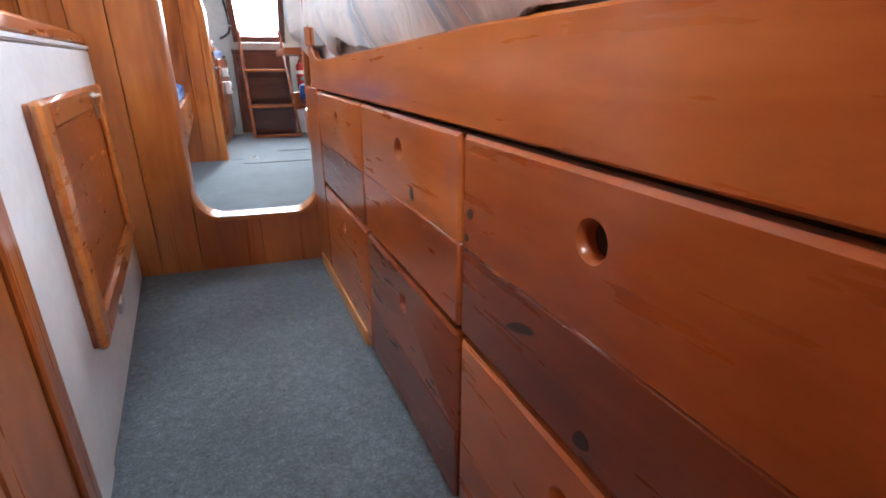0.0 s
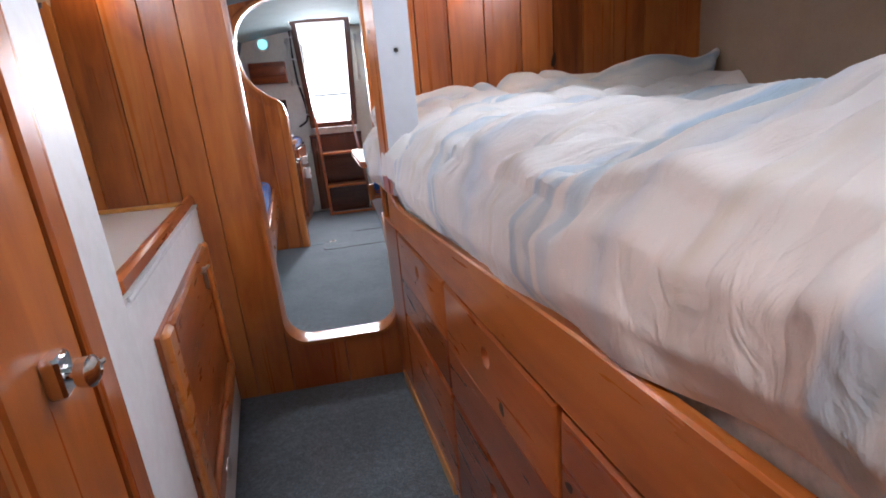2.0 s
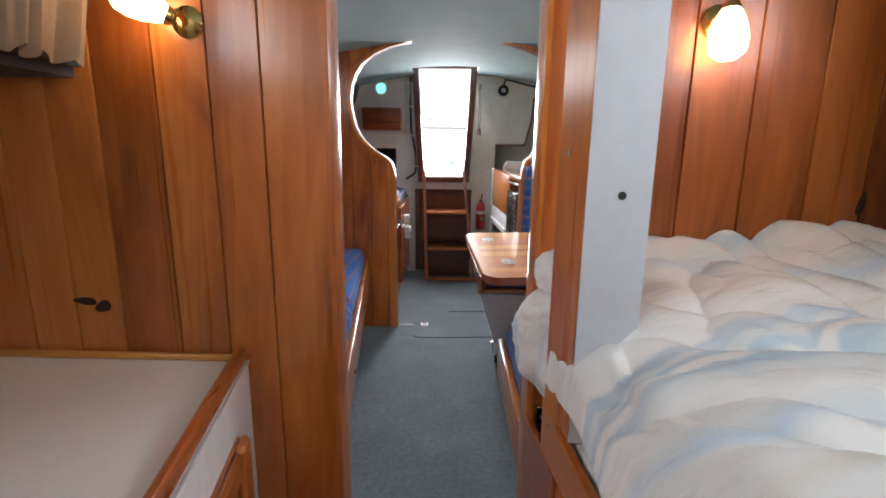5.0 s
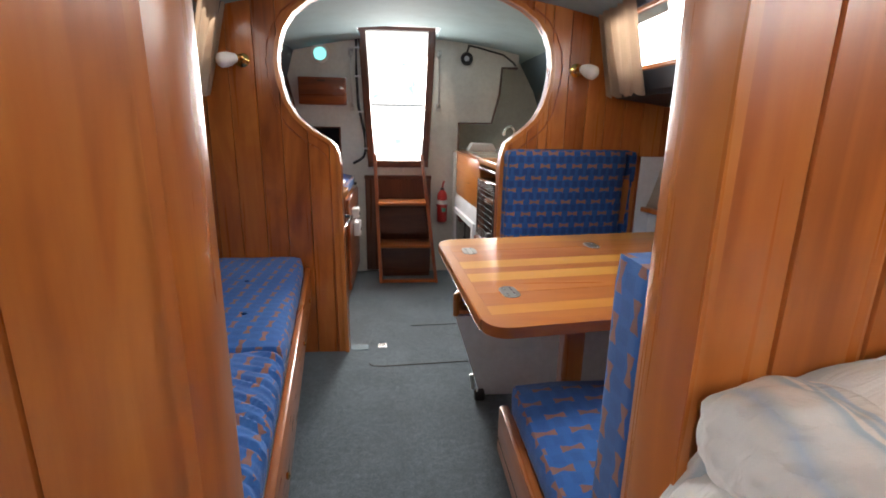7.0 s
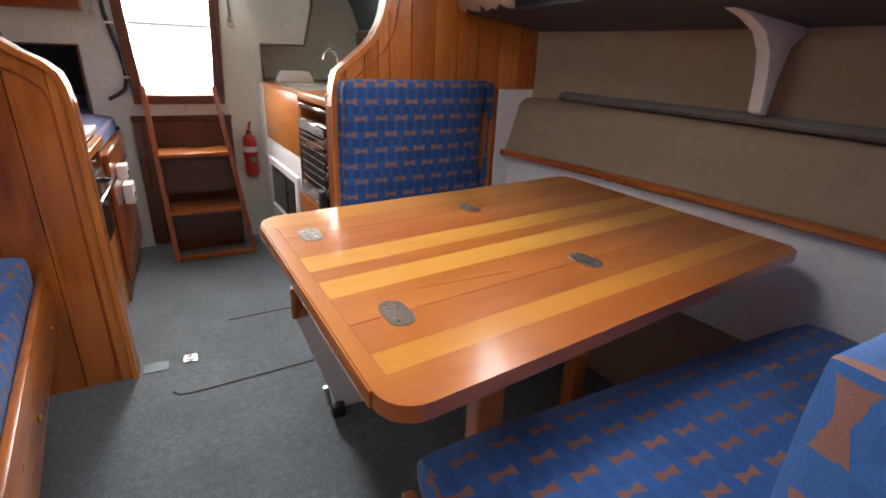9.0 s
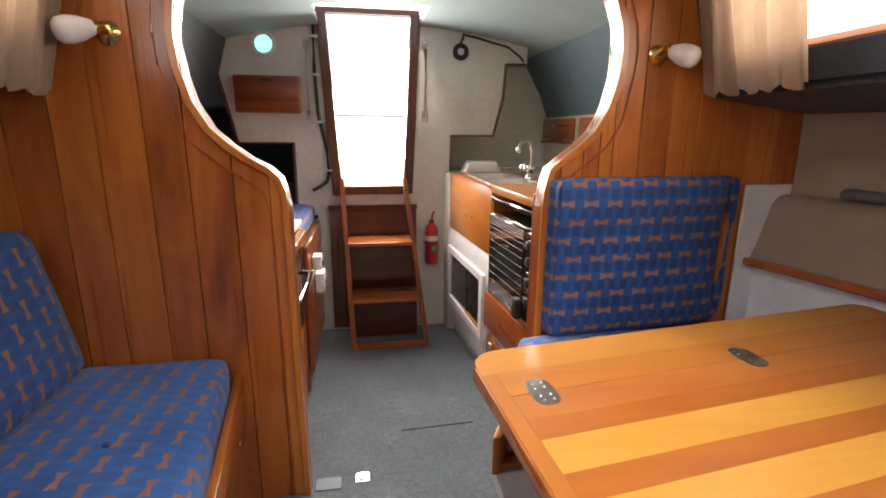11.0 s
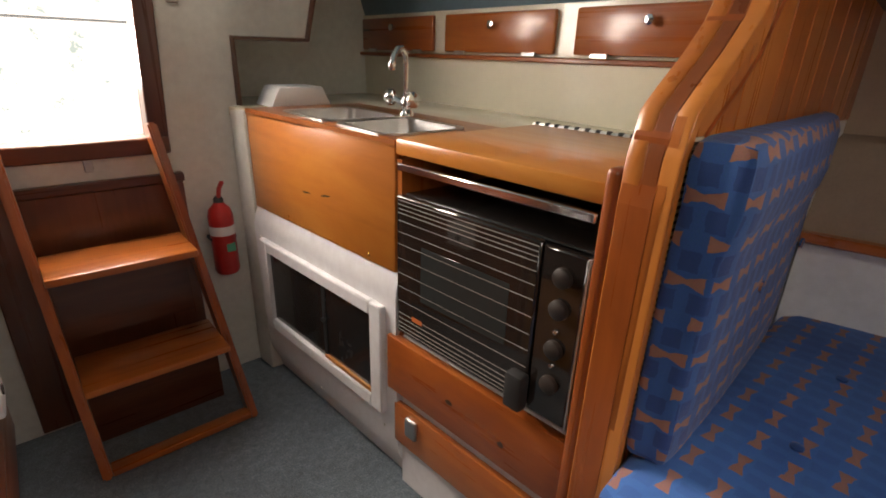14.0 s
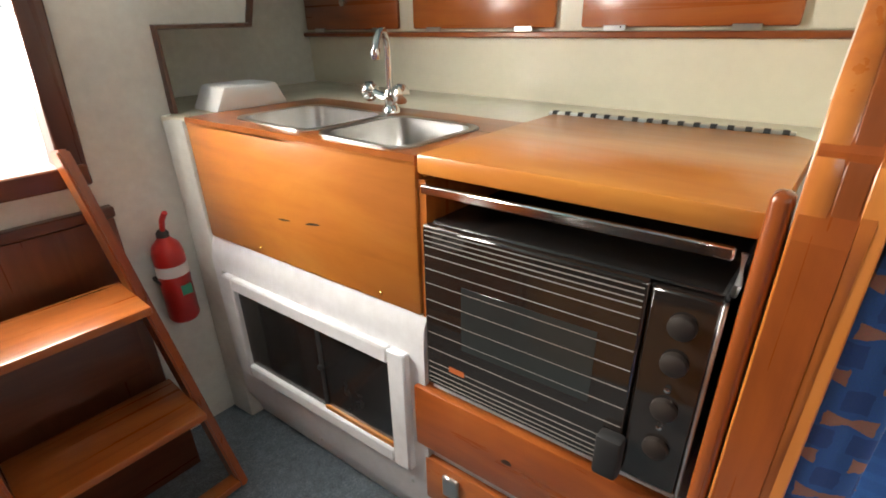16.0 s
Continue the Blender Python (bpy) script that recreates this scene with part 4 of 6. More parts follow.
def fold(x, y):
    """Soft ridges of a rumpled quilt."""
    warp = noise.noise(Vector((x * 1.5, y * 1.5, 3.1)))
    slant = y + 0.35 * x
    a = abs(noise.noise(Vector((x * 1.1 + warp * 0.4, slant * 3.6 + warp * 0.7, 7.7))))
    b = abs(noise.noise(Vector((x * 2.6 + warp, slant * 7.5 + warp * 1.5, 1.3))))
    e = abs(noise.noise(Vector((x * 6.0, slant * 17.0 + warp * 3, 5.3))))
    g = abs(noise.noise(Vector((x * 2.8 + warp, slant * 12.0 + warp * 2.5, 4.4))))
    c = noise.noise(Vector((x * 2.0, y * 2.2, 9.4)))
    soft = 0.115 * (math.sqrt(a + 0.012) - 0.42) + 0.062 * (math.sqrt(b + 0.006) - 0.4) + 0.026 * (math.sqrt(g + 0.003) - 0.38)
    return soft + (0.040 + 0.05 * max(0.0, 0.25 - abs(x - right_x(y) - 0.1))) * (e - 0.2) + 0.025 * c


def make_duvet():
    bm = bmesh.new()
    rows = []
    NY, NS = 420, 170
    y_end = 2.035
    for i in range(NY + 1):
        y = -0.95 + (y_end + 0.95) * i / NY
        row = []
        for j in range(NS + 1):
            s = j / NS
            dx, z = duvet_profile(s)
            room = lerp(min(y, 2.0), R_HULL) - 0.03 - right_x(y)
            x = right_x(y) + (dx if dx < 0.13 else 0.13 + (dx - 0.13) * (room - 0.13) / 1.07)
            f = fold(x, y)
            amp = min(1.0, 0.25 + 2.2 * s)
            # the near part hangs lower over the rail, the far end is bunched up
            lift = 0.09 * max(0.0, (y - 1.45) / 0.6) ** 1.3 * min(1, max(0.0, s - 0.1) * 3)
            near = 0.02 * math.sin(y * 3.0 + 0.6) - 0.035 * min(1, max(0.0, 1.5 - y))
            sag = -0.012 * (1 - s) * (1 + math.sin(y * 9.0 + 2.0 * math.sin(y * 4))) if s < 0.2 else 0.0
            bulge = 0.03 * noise.noise(Vector((y * 5.0, s * 6, 2.2))) * max(0.0, 1 - s / 0.35)
            hem = 0.022 * max(0.0, min(1.0, (0.62 - y) / 0.25)) * max(0.0, 1 - s / 0.10)
            row.append(bm.verts.new((x + bulge - 0.4 * f * max(0.0, 1 - s / 0.25), y, z + amp * f + lift + near * min(1, s * 4) + sag + hem)))
        rows.append(row)
    for a, b in zip(rows, rows[1:]):
        for j in range(NS):
            bm.faces.new((a[j], a[j + 1], b[j + 1], b[j]))
    bmesh.ops.recalc_face_normals(bm, faces=bm.faces)
    bmesh.ops.solidify(bm, geom=list(bm.faces), thickness=0.012)
    return bm


quilt = thing("duvet", (0.7, 0.6, 0.8), "rumpled white cotton duvet with soft blue stripes over the berth", "duvet")
cover_mesh = make_duvet()
cover_mesh.verts.ensure_lookup_table()
hem_line = [cover_mesh.verts[i * 171].co.copy() for i in range(0, 421, 4)]
part("cover", cover_mesh, cotton, quilt)
part("hem", rod(hem_line, 0.004, 6), cotton, quilt)
bm = bmesh.new()
bmesh.ops.create_icosphere(bm, subdivisions=5, radius=1.0)
for v in bm.verts:
    q = v.co.normalized()
    e = 1 + 0.10 * noise.noise(q * 2.3 + Vector((4, 1, 2)))
    v.co = Vector((1.16 + 0.29 * math.copysign(abs(q.x) ** 0.75, q.x) * e, 1.93 + 0.09 * q.y * e * (1.1 - 0.5 * abs(q.x)), 1.10 + 0.08 * q.z * e * (1.2 - 0.6 * abs(q.x)) + 0.10 * max(0.0, q.x) ** 3))
solo("pillow", bm, cotton, "slumped white pillow against the bulkhead", "pillow")
# the corner of the duvet that has slipped past the post: two soft rolls, one on the other
corner = thing("duvet_corner", (0.135, 1.96, 0.80), "bunched corner of the striped duvet hanging beside the post", "duvet")
for at, size, shift in (((0.125, 1.955, 0.915), (0.105, 0.085, 0.125), 1.0), ((0.150, 1.965, 1.055), (0.085, 0.078, 0.062), 5.0)):
    bm = bmesh.new()
    bmesh.ops.create_icosphere(bm, subdivisions=5, radius=1.0)
    for v in bm.verts:
        q = v.co.normalized()
        w = noise.noise(q * 1.4 + Vector((shift, 7, 3)))
        ridge = abs(noise.noise(Vector((q.x * 2.2 + w, q.y * 2.2 + shift, q.z * 4.5 + w))))
        e = 0.94 + 0.16 * w + 0.11 * math.sqrt(ridge + 0.02) + 0.02 * noise.noise(q * 5.0)
        v.co = Vector(at) + Vector((size[0] * q.x * e, size[1] * q.y * e, size[2] * math.copysign(abs(q.z) ** 0.9, q.z) * e))
    part("fold", bm, cotton_upright, corner)

post = thing("berth_post", (0.15, 1.86, 0.66), "square berth post, varnished on one face and grey painted on another", "post", kind="structure")
part("timber", prism([(0.075, 1.84), (0.10, 1.73), (0.206, 1.73), (0.193, 1.84)], 0.80, 2.0, "z", 0.004), honey_z, post)
part("grey_facing", prism([(0.1005, 1.7285), (0.2065, 1.7285), (0.2065, 1.7245), (0.1005, 1.7245)], 0.80, 2.0, "z"), grey_paint, post, "pale grey painted facing")
part("screw", lathe([(0.0, 0), (0.006, 0.001), (0.006, 0.003), (0.0, 0.004)], (0.080, 1.79, 1.322), "x", 10), steel, post)
part("bolt_hole", lathe([(0.007, 0), (0.007, -0.0015), (0.004, -0.002)], (0.158, 1.7242, 1.256), "y", 10), black_rubber, post)


# wall lamps
def wall_lamp(at, lean, lit, tip=(0, -0.045, -0.075)):
    """A brass bracket lamp with an opal tulip shade, on the forward face of a bulkhead."""
    x, y, z = at
    lamp = thing("wall_lamp", at, ("brass wall lamp with a glowing opal shade" if lit else "brass wall lamp with an unlit opal shade") + " on varnished boards", "lamp", "bracket lamps")
    part("backplate", lathe([(0.034, 0), (0.034, -0.006), (0.022, -0.014), (0.012, -0.018)], (x, y, z), "y", 18), brass, lamp, "polished brass backplate")
    a = Vector((x, y - 0.012, z))
    b = a + Vector((lean * 0.3, -0.045, 0.005))
    part("arm", rod([a, a + Vector((0, -0.03, 0.012)), b], 0.008), brass, lamp)
    d = Vector((lean, tip[1], tip[2])).normalized()
    bm = lathe([(0.016, 0), (0.022, 0.012), (0.033, 0.04), (0.037, 0.065), (0.034, 0.088), (0.022, 0.1), (0.004, 0.104)], (0, 0, 0), "z", 18)
    bm.transform(Matrix.Translation(b - d * 0.01) @ d.to_track_quat("Z", "Y").to_matrix().to_4x4())
    part("shade", bm, bulb_glow if lit else opal, lamp, "opal glass shade")
    bm = lathe([(0.014, 0), (0.02, 0.01), (0.019, 0.02)], (0, 0, 0), "z", 14)
    bm.transform(Matrix.Translation(b - d * 0.02) @ d.to_track_quat("Z", "Y").to_matrix().to_4x4())
    part("cup", bm, brass, lamp)
    return lamp


BF, BA = FORE - 0.0145, ARCH - 0.0145
wall_lamp((0.435, BF, 1.595), -0.008, True, (0, -0.02, -0.10))
wall_lamp((-0.70, BF, 1.585), -0.07, True, (0, -0.05, 0.035))
wall_lamp((-0.99, BA, 1.615), -0.06, False, (0, -0.05, -0.02))
wall_lamp((0.735, BA, 1.608), 0.05, False, (0, -0.06, -0.03))


def curtain(name_side, y0, y1, z0, z1, seed):
    """A gathered curtain hanging on the coachroof side."""
    bm = bmesh.new()
    rows = []
    n, m = 48, 8
    r = random.Random(seed)
    ph = [r.uniform(0, 6.28) for _ in range(4)]
    for j in range(m + 1):
        k = j / m
        z = z1 + (z0 - z1) * k
        row = []
        for i in range(n + 1):
            u = i / n
            w = math.sin(u * 34 + ph[0] + k * 0.8) * 0.5 + math.sin(u * 57 + ph[1]) * 0.3 + math.sin(u * 13 + ph[2] - k) * 0.4
            x, _, zz = trunk_point(name_side, y0 + (y1 - y0) * u, z)
            row.append(bm.verts.new((x - name_side * (0.04 + 0.020 * w * (0.6 + 0.6 * k) + 0.03 * k), y0 + (y1 - y0) * u, zz + 0.01 * math.sin(u * 34 + ph[0]) * k)))
        rows.append(row)
    for a, b in zip(rows, rows[1:]):
        for i in range(n):
            bm.faces.new((a[i], a[i + 1], b[i + 1], b[i]))
    bmesh.ops.solidify(bm, geom=list(bm.faces), thickness=0.003)
    solo("curtain", bm, curtain_cloth, "gathered fawn curtain drawn back from a cabin window", "curtain", "cabin curtains")


curtain(1, 3.87, 4.30, 1.475, 1.88, 1)
curtain(-1, 3.90, 4.29, 1.445, 1.88, 2)
curtain(1, 1.62, 1.93, 1.47, 1.86, 3)
curtain(-1, 1.62, 1.98, 1.49, 1.86, 4)

# ---- saloon ----
def mapped(bm, o, u, v):
    """Take a part modelled in table units (across, along, height) to its place."""
    o, u, v = Vector(o), Vector(u), Vector(v)
    for vert in bm.verts:
        c = vert.co.copy()
        vert.co = o + u * c.x + v * c.y + Vector((0, 0, c.z))
    return bm


TO, TU, TV = (0.016, 2.765, 0.0), Vector((1.332, 0.182, 0)).normalized(), Vector((-0.057, 0.985, 0)).normalized()
TW, TD = 1.335, 0.975
table = thing("saloon_table", (0.6, 3.3, 0.0), "varnished saloon table of alternating light and dark strips", "table")
pos = 0.0
order = [(0.092, table_red), (0.065, table_amber), (0.102, table_rose), (0.075, table_rose), (0.044, table_red), (0.085, table_pale), (0.063, table_red), (0.089, table_pale), (0.062, table_red), (0.086, table_rose), (0.10, table_mid), (0.112, table_amber)]
scale = TD / sum(w for w, _ in order)
leaf_lines = [0.0]
for i, (w, mat) in enumerate(order):
    w *= scale
    a, b = pos, pos + w
    left, right = 0.034, TW
    if i in (0, len(order) - 1):
        r = 0.07
        near = i == 0
        pts = [(r * 1.0, a), (TW - 0.03, a), (TW, a + 0.03), (TW, b), (0.0, b), (0.0, a + r)] if near else [(0.0, a), (TW, a), (TW, b - 0.03), (TW - 0.03, b), (r, b), (0.0, b - r)]
        arc = [(r - r * math.sin(radians(q)), a + r - r * math.cos(radians(q))) for q in (0, 15, 30, 45, 60, 75, 90)] if near else [(r - r * math.cos(radians(q)), b - r + r * math.sin(radians(q))) for q in (0, 15, 30, 45, 60, 75, 90)]
        pts = (arc[::-1] + [p for p in pts if p[0] > r + 0.001 or p == (0.0, b)]) if near else [(0.0, a), (TW, a), (TW, b - 0.03), (TW - 0.03, b)] + arc[::-1]
        if near:
            pts = [(0.0, b)] + arc[::-1] + [(TW - 0.03, a), (TW, a + 0.03), (TW, b)]
        bm = prism(pts, 0.788, 0.82, "z")
    else:
        gap = 0.0018 if i in (3, 10) else 0.0001
        bm = boxed(left, right, a + gap, b - 0.0001, 0.788, 0.82)
    part("strip", mapped(bm, TO, TU, TV), mat, table)
    pos = b
part("end_band", mapped(boxed(0.0, 0.0335, order[0][0] * scale + 0.0005, TD - order[-1][0] * scale - 0.0005, 0.788, 0.82), TO, TU, TV), table_mid_y, table)
part("edge_lipping", mapped(boxed(-0.006, -0.0005, 0.07, TD - 0.07, 0.786, 0.8195, bevel=0.005, seg=2), TO, TU, TV), honey_y, table)
for hu, hv in ((0.133, 0.259), (0.685, 0.256), (0.105, 0.763), (0.66, 0.768)):
    hin = part("hinge", mapped(prism(rounded(hu - 0.028, hu + 0.028, hv - 0.05, hv + 0.05, 0.026, 4), 0.8203, 0.8225, "z"), TO, TU, TV), dull_steel, table, "flush steel hinge")
    for dv in (-0.034, -0.016, 0.016, 0.034):
        for du in (-0.011, 0.011):
            part("screw", mapped(lathe([(0.004, 0), (0.003, 0.001)], (hu + du, hv + dv, 0.8225), "z", 8), TO, TU, TV), chrome, hin)
part("leg", boxed(0.30, 0.365, 2.97, 3.03, 0.0, 0.79, bevel=0.006), honey_z, table)
part("leg", boxed(0.95, 1.01, 3.35, 3.41, 0.0, 0.79, bevel=0.006), honey_z, table)
part("bearer", boxed(0.25, 1.3, 2.985, 3.015, 0.74, 0.788), honey_x, table)
part("bearer", boxed(0.1, 1.25, 3.55, 3.58, 0.74, 0.788), honey_x, table)


def cushion(name, x0, x1, y0, y1, z0, z1, mat, label, r=0.045, lean=0.0, hollow=0.0, buttons=(), at=None, warp=None, cuts=9):
    """A boxed foam cushion with soft edges and slightly crowned faces."""
    bm = bmesh.new()
    box(bm, x0, x1, y0, y1, z0, z1)
    bmesh.ops.subdivide_edges(bm, edges=list(bm.edges), cuts=cuts, use_grid_fill=True)
    c, h = Vector(((x0 + x1) / 2, (y0 + y1) / 2, (z0 + z1) / 2)), Vector(((x1 - x0) / 2, (y1 - y0) / 2, (z1 - z0) / 2))
    for v in bm.verts:
        q = v.co - c
        inner_ = Vector([max(-(h[i] - r), min(h[i] - r, q[i])) for i in range(3)])
        d = q - inner_
        if d.length > 1e-6:
            v.co = c + inner_ + d.normalized() * r
        q = v.co - c
        for i in range(3):
            if h[i] == min(h):
                a, b = [k for k in range(3) if k != i]
                crown = (1 - (q[a] / h[a]) ** 2) * (1 - (q[b] / h[b]) ** 2)
                v.co[i] += math.copysign(0.012 * crown, q[i]) + 0.004 * noise.noise(v.co * 6)
        v.co.y += lean * (v.co.z - z0)
        if warp:
            warp(v.co)
    th = thing(name, at or (c.x, c.y, z0), label, "cushion", "saloon cushions")
    part("cover", bm, mat, th)
    for b in buttons:
        part("button", lathe([(0.0, -0.004), (0.012, -0.002), (0.012, 0.003), (0.006, 0.006)], b[:3], b[3], 12), fabric_v, th)
    return th


def along_front(y):
    return -0.72 + 0.13 * (4.25 - y)


def shear_left(co):
    co.x += 0.13 * (4.25 - co.y) * (1 if co.x > -0.95 else 0.25)


def gathered(co):
    """The slack cover ruckled along the settee's front edge."""
    shear_left(co)
    edge = max(0.0, 1 - abs(co.x - along_front(co.y)) / 0.26) * max(0.0, min(1.0, (co.z - 0.5) / 0.06))
    q = co.y + 0.45 * co.x + 0.03 * noise.noise(co * 5.0)
    ruck = math.sin(q * 190.0) * 0.5 + math.sin(q * 118.0 + 1.0) * 0.5
    co.z += 0.009 * edge * ruck * (0.6 + 0.8 * noise.noise(co * 7.0))
    co.x += 0.005 * edge * ruck


settee = thing("port_settee_base", (-1.0, 3.2, 0), "varnished settee base with a pine front board", "settee base")
part("front_board", prism([(along_front(2.13) + 0.014, 2.13), (along_front(4.30) + 0.014, 4.30), (along_front(4.30) - 0.012, 4.30), (along_front(2.13) - 0.012, 2.13)], 0.34, 0.53, "z", 0.008, 2), honey_y, settee)
part("bottom_panel", prism([(along_front(2.13) - 0.12, 2.13), (along_front(4.31) - 0.12, 4.31), (along_front(4.31) - 0.15, 4.31), (along_front(2.13) - 0.15, 2.13)], 0.0, 0.48, "z"), white_paint, settee)
part("seat_board", prism([(along_front(2.13) - 0.045, 2.13), (along_front(4.31) - 0.045, 4.31), (-1.5, 4.31), (-1.5, 2.13)], 0.46, 0.478, "z"), honey_y, settee)
for y in (2.75, 3.55, 4.05):
    part("peg", lathe([(0.008, 0), (0.010, 0.008), (0.004, 0.011)], (along_front(y) + 0.013, y, 0.42), "x", 10), brass, settee)
cushion("seat_cushion", -1.22, -0.735, 3.155, 4.30, 0.478, 0.605, seat_v, "blue patterned settee seat cushion on the port side", warp=shear_left, buttons=((-0.90, 3.80, 0.615, "z"), (-1.01, 3.50, 0.615, "z"), (-0.80, 3.42, 0.613, "z")))
cushion("seat_cushion", -1.22, -0.735, 2.14, 3.15, 0.478, 0.60, seat_v, "blue patterned settee seat cushion, ruckled along its front edge", warp=gathered, cuts=110, buttons=((-0.80, 2.95, 0.612, "z"), (-0.95, 2.62, 0.612, "z")))


def back_lean(co):
    co.x -= 0.22 * (co.z - 0.6)


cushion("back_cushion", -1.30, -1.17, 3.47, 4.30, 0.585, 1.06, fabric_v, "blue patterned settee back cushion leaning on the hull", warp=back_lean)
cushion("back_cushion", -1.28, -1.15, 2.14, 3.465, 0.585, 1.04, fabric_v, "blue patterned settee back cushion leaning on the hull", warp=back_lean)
solo("settee_shelf", boxed(-1.80, -1.40, 2.14, 4.31, 0.98, 1.0, bevel=0.004), honey_y, "narrow pine shelf behind the settee back", "shelf")

# starboard dinette
dn = thing("forward_seat_base", (0.8, 2.6, 0), "white seat base with a pine fiddle front", "seat base")
part("front_board", prism([(0.085, 2.14), (0.085, 2.90), (0.115, 2.90), (0.115, 2.14)], 0.36, 0.515, "z", 0.009, 2), honey_y, dn)
part("bottom_panel", boxed(0.19, 0.22, 2.14, 2.88, 0.0, 0.47), white_paint, dn)
part("side_panel", boxed(0.22, 1.46, 2.85, 2.88, 0.0, 0.47), white_paint, dn)
part("seat_board", boxed(0.115, 1.46, 2.14, 2.90, 0.46, 0.478), honey_x, dn)
cushion("seat_cushion", 0.115, 1.455, 2.20, 2.93, 0.478, 0.59, seat_u, "blue patterned dinette seat cushion with covered buttons", buttons=((0.55, 2.56, 0.605, "z"), (0.95, 2.6, 0.605, "z")))
back = cushion("back_cushion", 0.15, 1.42, 2.262, 2.38, 0.60, 1.135, seat_v, "blue patterned back cushion with striped ticking behind", r=0.016)
part("ticking_back", boxed(0.155, 1.41, 2.226, 2.261, 0.62, 1.12, bevel=0.008), ticking, back, "striped brown ticking on the cushion's back")
solo("backrest_board", boxed(0.125, 1.45, 2.165, 2.20, 0.48, 1.145, bevel=0.01, seg=2), white_paint, "white painted board behind the dinette back cushion", "backrest board")

an = thing("aft_seat_base", (0.8, 4.05, 0), "white flared seat base with a dark pine front", "seat base")
part("side_panel", prism([(0.19, 0.0), (1.46, 0.0), (1.46, 0.43), (0.055, 0.43)], 3.79, 3.82, "y", 0.003), white_paint, an)
bm = bmesh.new()
vs = [bm.verts.new(p) for p in ((0.192, 3.82, 0.0), (0.192, 4.31, 0.0), (0.30, 4.31, 0.43), (0.057, 3.82, 0.43))]
bm.faces.new(vs)
bmesh.ops.solidify(bm, geom=list(bm.faces), thickness=0.02)
part("bottom_panel", bm, white_paint, an)
part("front_board", prism([(0.04, 3.78), (0.31, 4.30), (0.335, 4.30), (0.068, 3.78)], 0.43, 0.55, "z", 0.008, 2), honey_y, an)
part("seat_board", prism([(0.068, 3.79), (0.335, 4.31), (1.45, 4.31), (1.45, 3.79)], 0.44, 0.458, "z"), honey_x, an)


def aft_seat(co):
    if co.x < 0.75:
        co.x += 0.42 * (co.y - 4.31) * (0.75 - co.x) / 0.47


cushion("seat_cushion", 0.28, 1.45, 3.80, 4.31, 0.458, 0.615, seat_u, "blue patterned dinette seat cushion beside the arch", warp=aft_seat, buttons=((0.62, 4.1, 0.63, "z"), (0.95, 4.1, 0.63, "z")))


def lumbar(co):
    """A fuller roll along the top of the cushion's front, the foam thinning towards the hull."""
    k = max(0.0, min(1.0, (co.z - 1.0) / 0.09))
    roll = k * k * (3 - 2 * k)
    front = max(0.0, min(1.0, (4.315 - co.y) / 0.05))
    co.y -= front * (0.016 * roll - 0.055 * max(0.0, co.x - 0.352) / 0.8)
    if co.x < 0.6:
        co.x += 0.02 * front * (0.6 - co.x) / 0.25
    if co.x > 0.8:
        co.x -= 0.10 * front * (co.x - 0.8) / 0.35


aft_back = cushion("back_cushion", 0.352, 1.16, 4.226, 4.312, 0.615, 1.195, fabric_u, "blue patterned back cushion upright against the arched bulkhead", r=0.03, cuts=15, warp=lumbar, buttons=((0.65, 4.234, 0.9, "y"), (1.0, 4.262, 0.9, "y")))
part("ticking_back", boxed(0.358, 0.95, 4.3125, 4.3155, 0.66, 1.185, bevel=0.001), ticking, aft_back, "striped brown ticking on the cushion's back")

lining = thing("starboard_lining", (1.47, 3.3, 0.5), "beige padded side lining with a varnished strip and a shelf", "lining", kind="structure")
PAD = ((2.12, 1.54), (2.82, 1.475), (3.3, 1.415), (3.8, 1.335), (4.1, 1.27), (4.315, 1.22))
pad_y = [y for y, _ in PAD]
part("lower_panel", sheet([[(x + 0.035, y, 0.4) for y, x in PAD], [(x + 0.030, y, 0.845) for y, x in PAD]], 0.012), white_paint, lining)
part("strip", prism([(x - 0.035, y) for y, x in PAD] + [(x + 0.045, y) for y, x in PAD[::-1]], 0.846, 0.874, "z", 0.005), red_y, lining, "varnished pine strip")
part("padding", sheet([[(x + dx * (0.4 + 0.28 * (y - 2.12)), y, z - 0.008 * (4.31 - y)) for y, x in PAD] for dx, z in ((0.0, 0.874), (0.02, 0.93), (0.06, 1.085), (0.078, 1.108), (0.10, 1.118))]
     + [[(lerp(y, R_HULL) - 0.004, y, 1.124 - 0.008 * (4.31 - y)) for y in pad_y]], 0.012), beige_cloth, lining)
CORNICE = ((2.12, 1.448), (3.0, 1.428), (3.3, 1.42), (3.8, 1.402), (4.1, 1.388), (4.315, 1.377))
bm = bmesh.new()
loops = [[bm.verts.new((lerp(y, R_HULL) - dx, y, z + dz)) for dx, dz in ((0.004, 0.0), (0.024, 0.0), (0.034, 0.06), (0.004, 0.07))] for y, z in CORNICE]
for a, b in zip(loops, loops[1:]):
    for k in range(4):
        bm.faces.new((a[k], a[(k + 1) % 4], b[(k + 1) % 4], b[k]))
bm.faces.new(loops[0])
bm.faces.new(loops[-1][::-1])
bmesh.ops.recalc_face_normals(bm, faces=bm.faces)
part("cornice", bm, teak_y, lining, "dark wood strip under the side deck")
bolster = rod([(1.405, 4.13, 1.142), (1.455, 3.8, 1.14), (1.51, 3.3, 1.138), (1.54, 2.6, 1.134)], 0.045, 12, flat=0.45)
solo("bolster", bolster, grey_cloth, "thin grey foam bolster on the side shelf", "bolster")
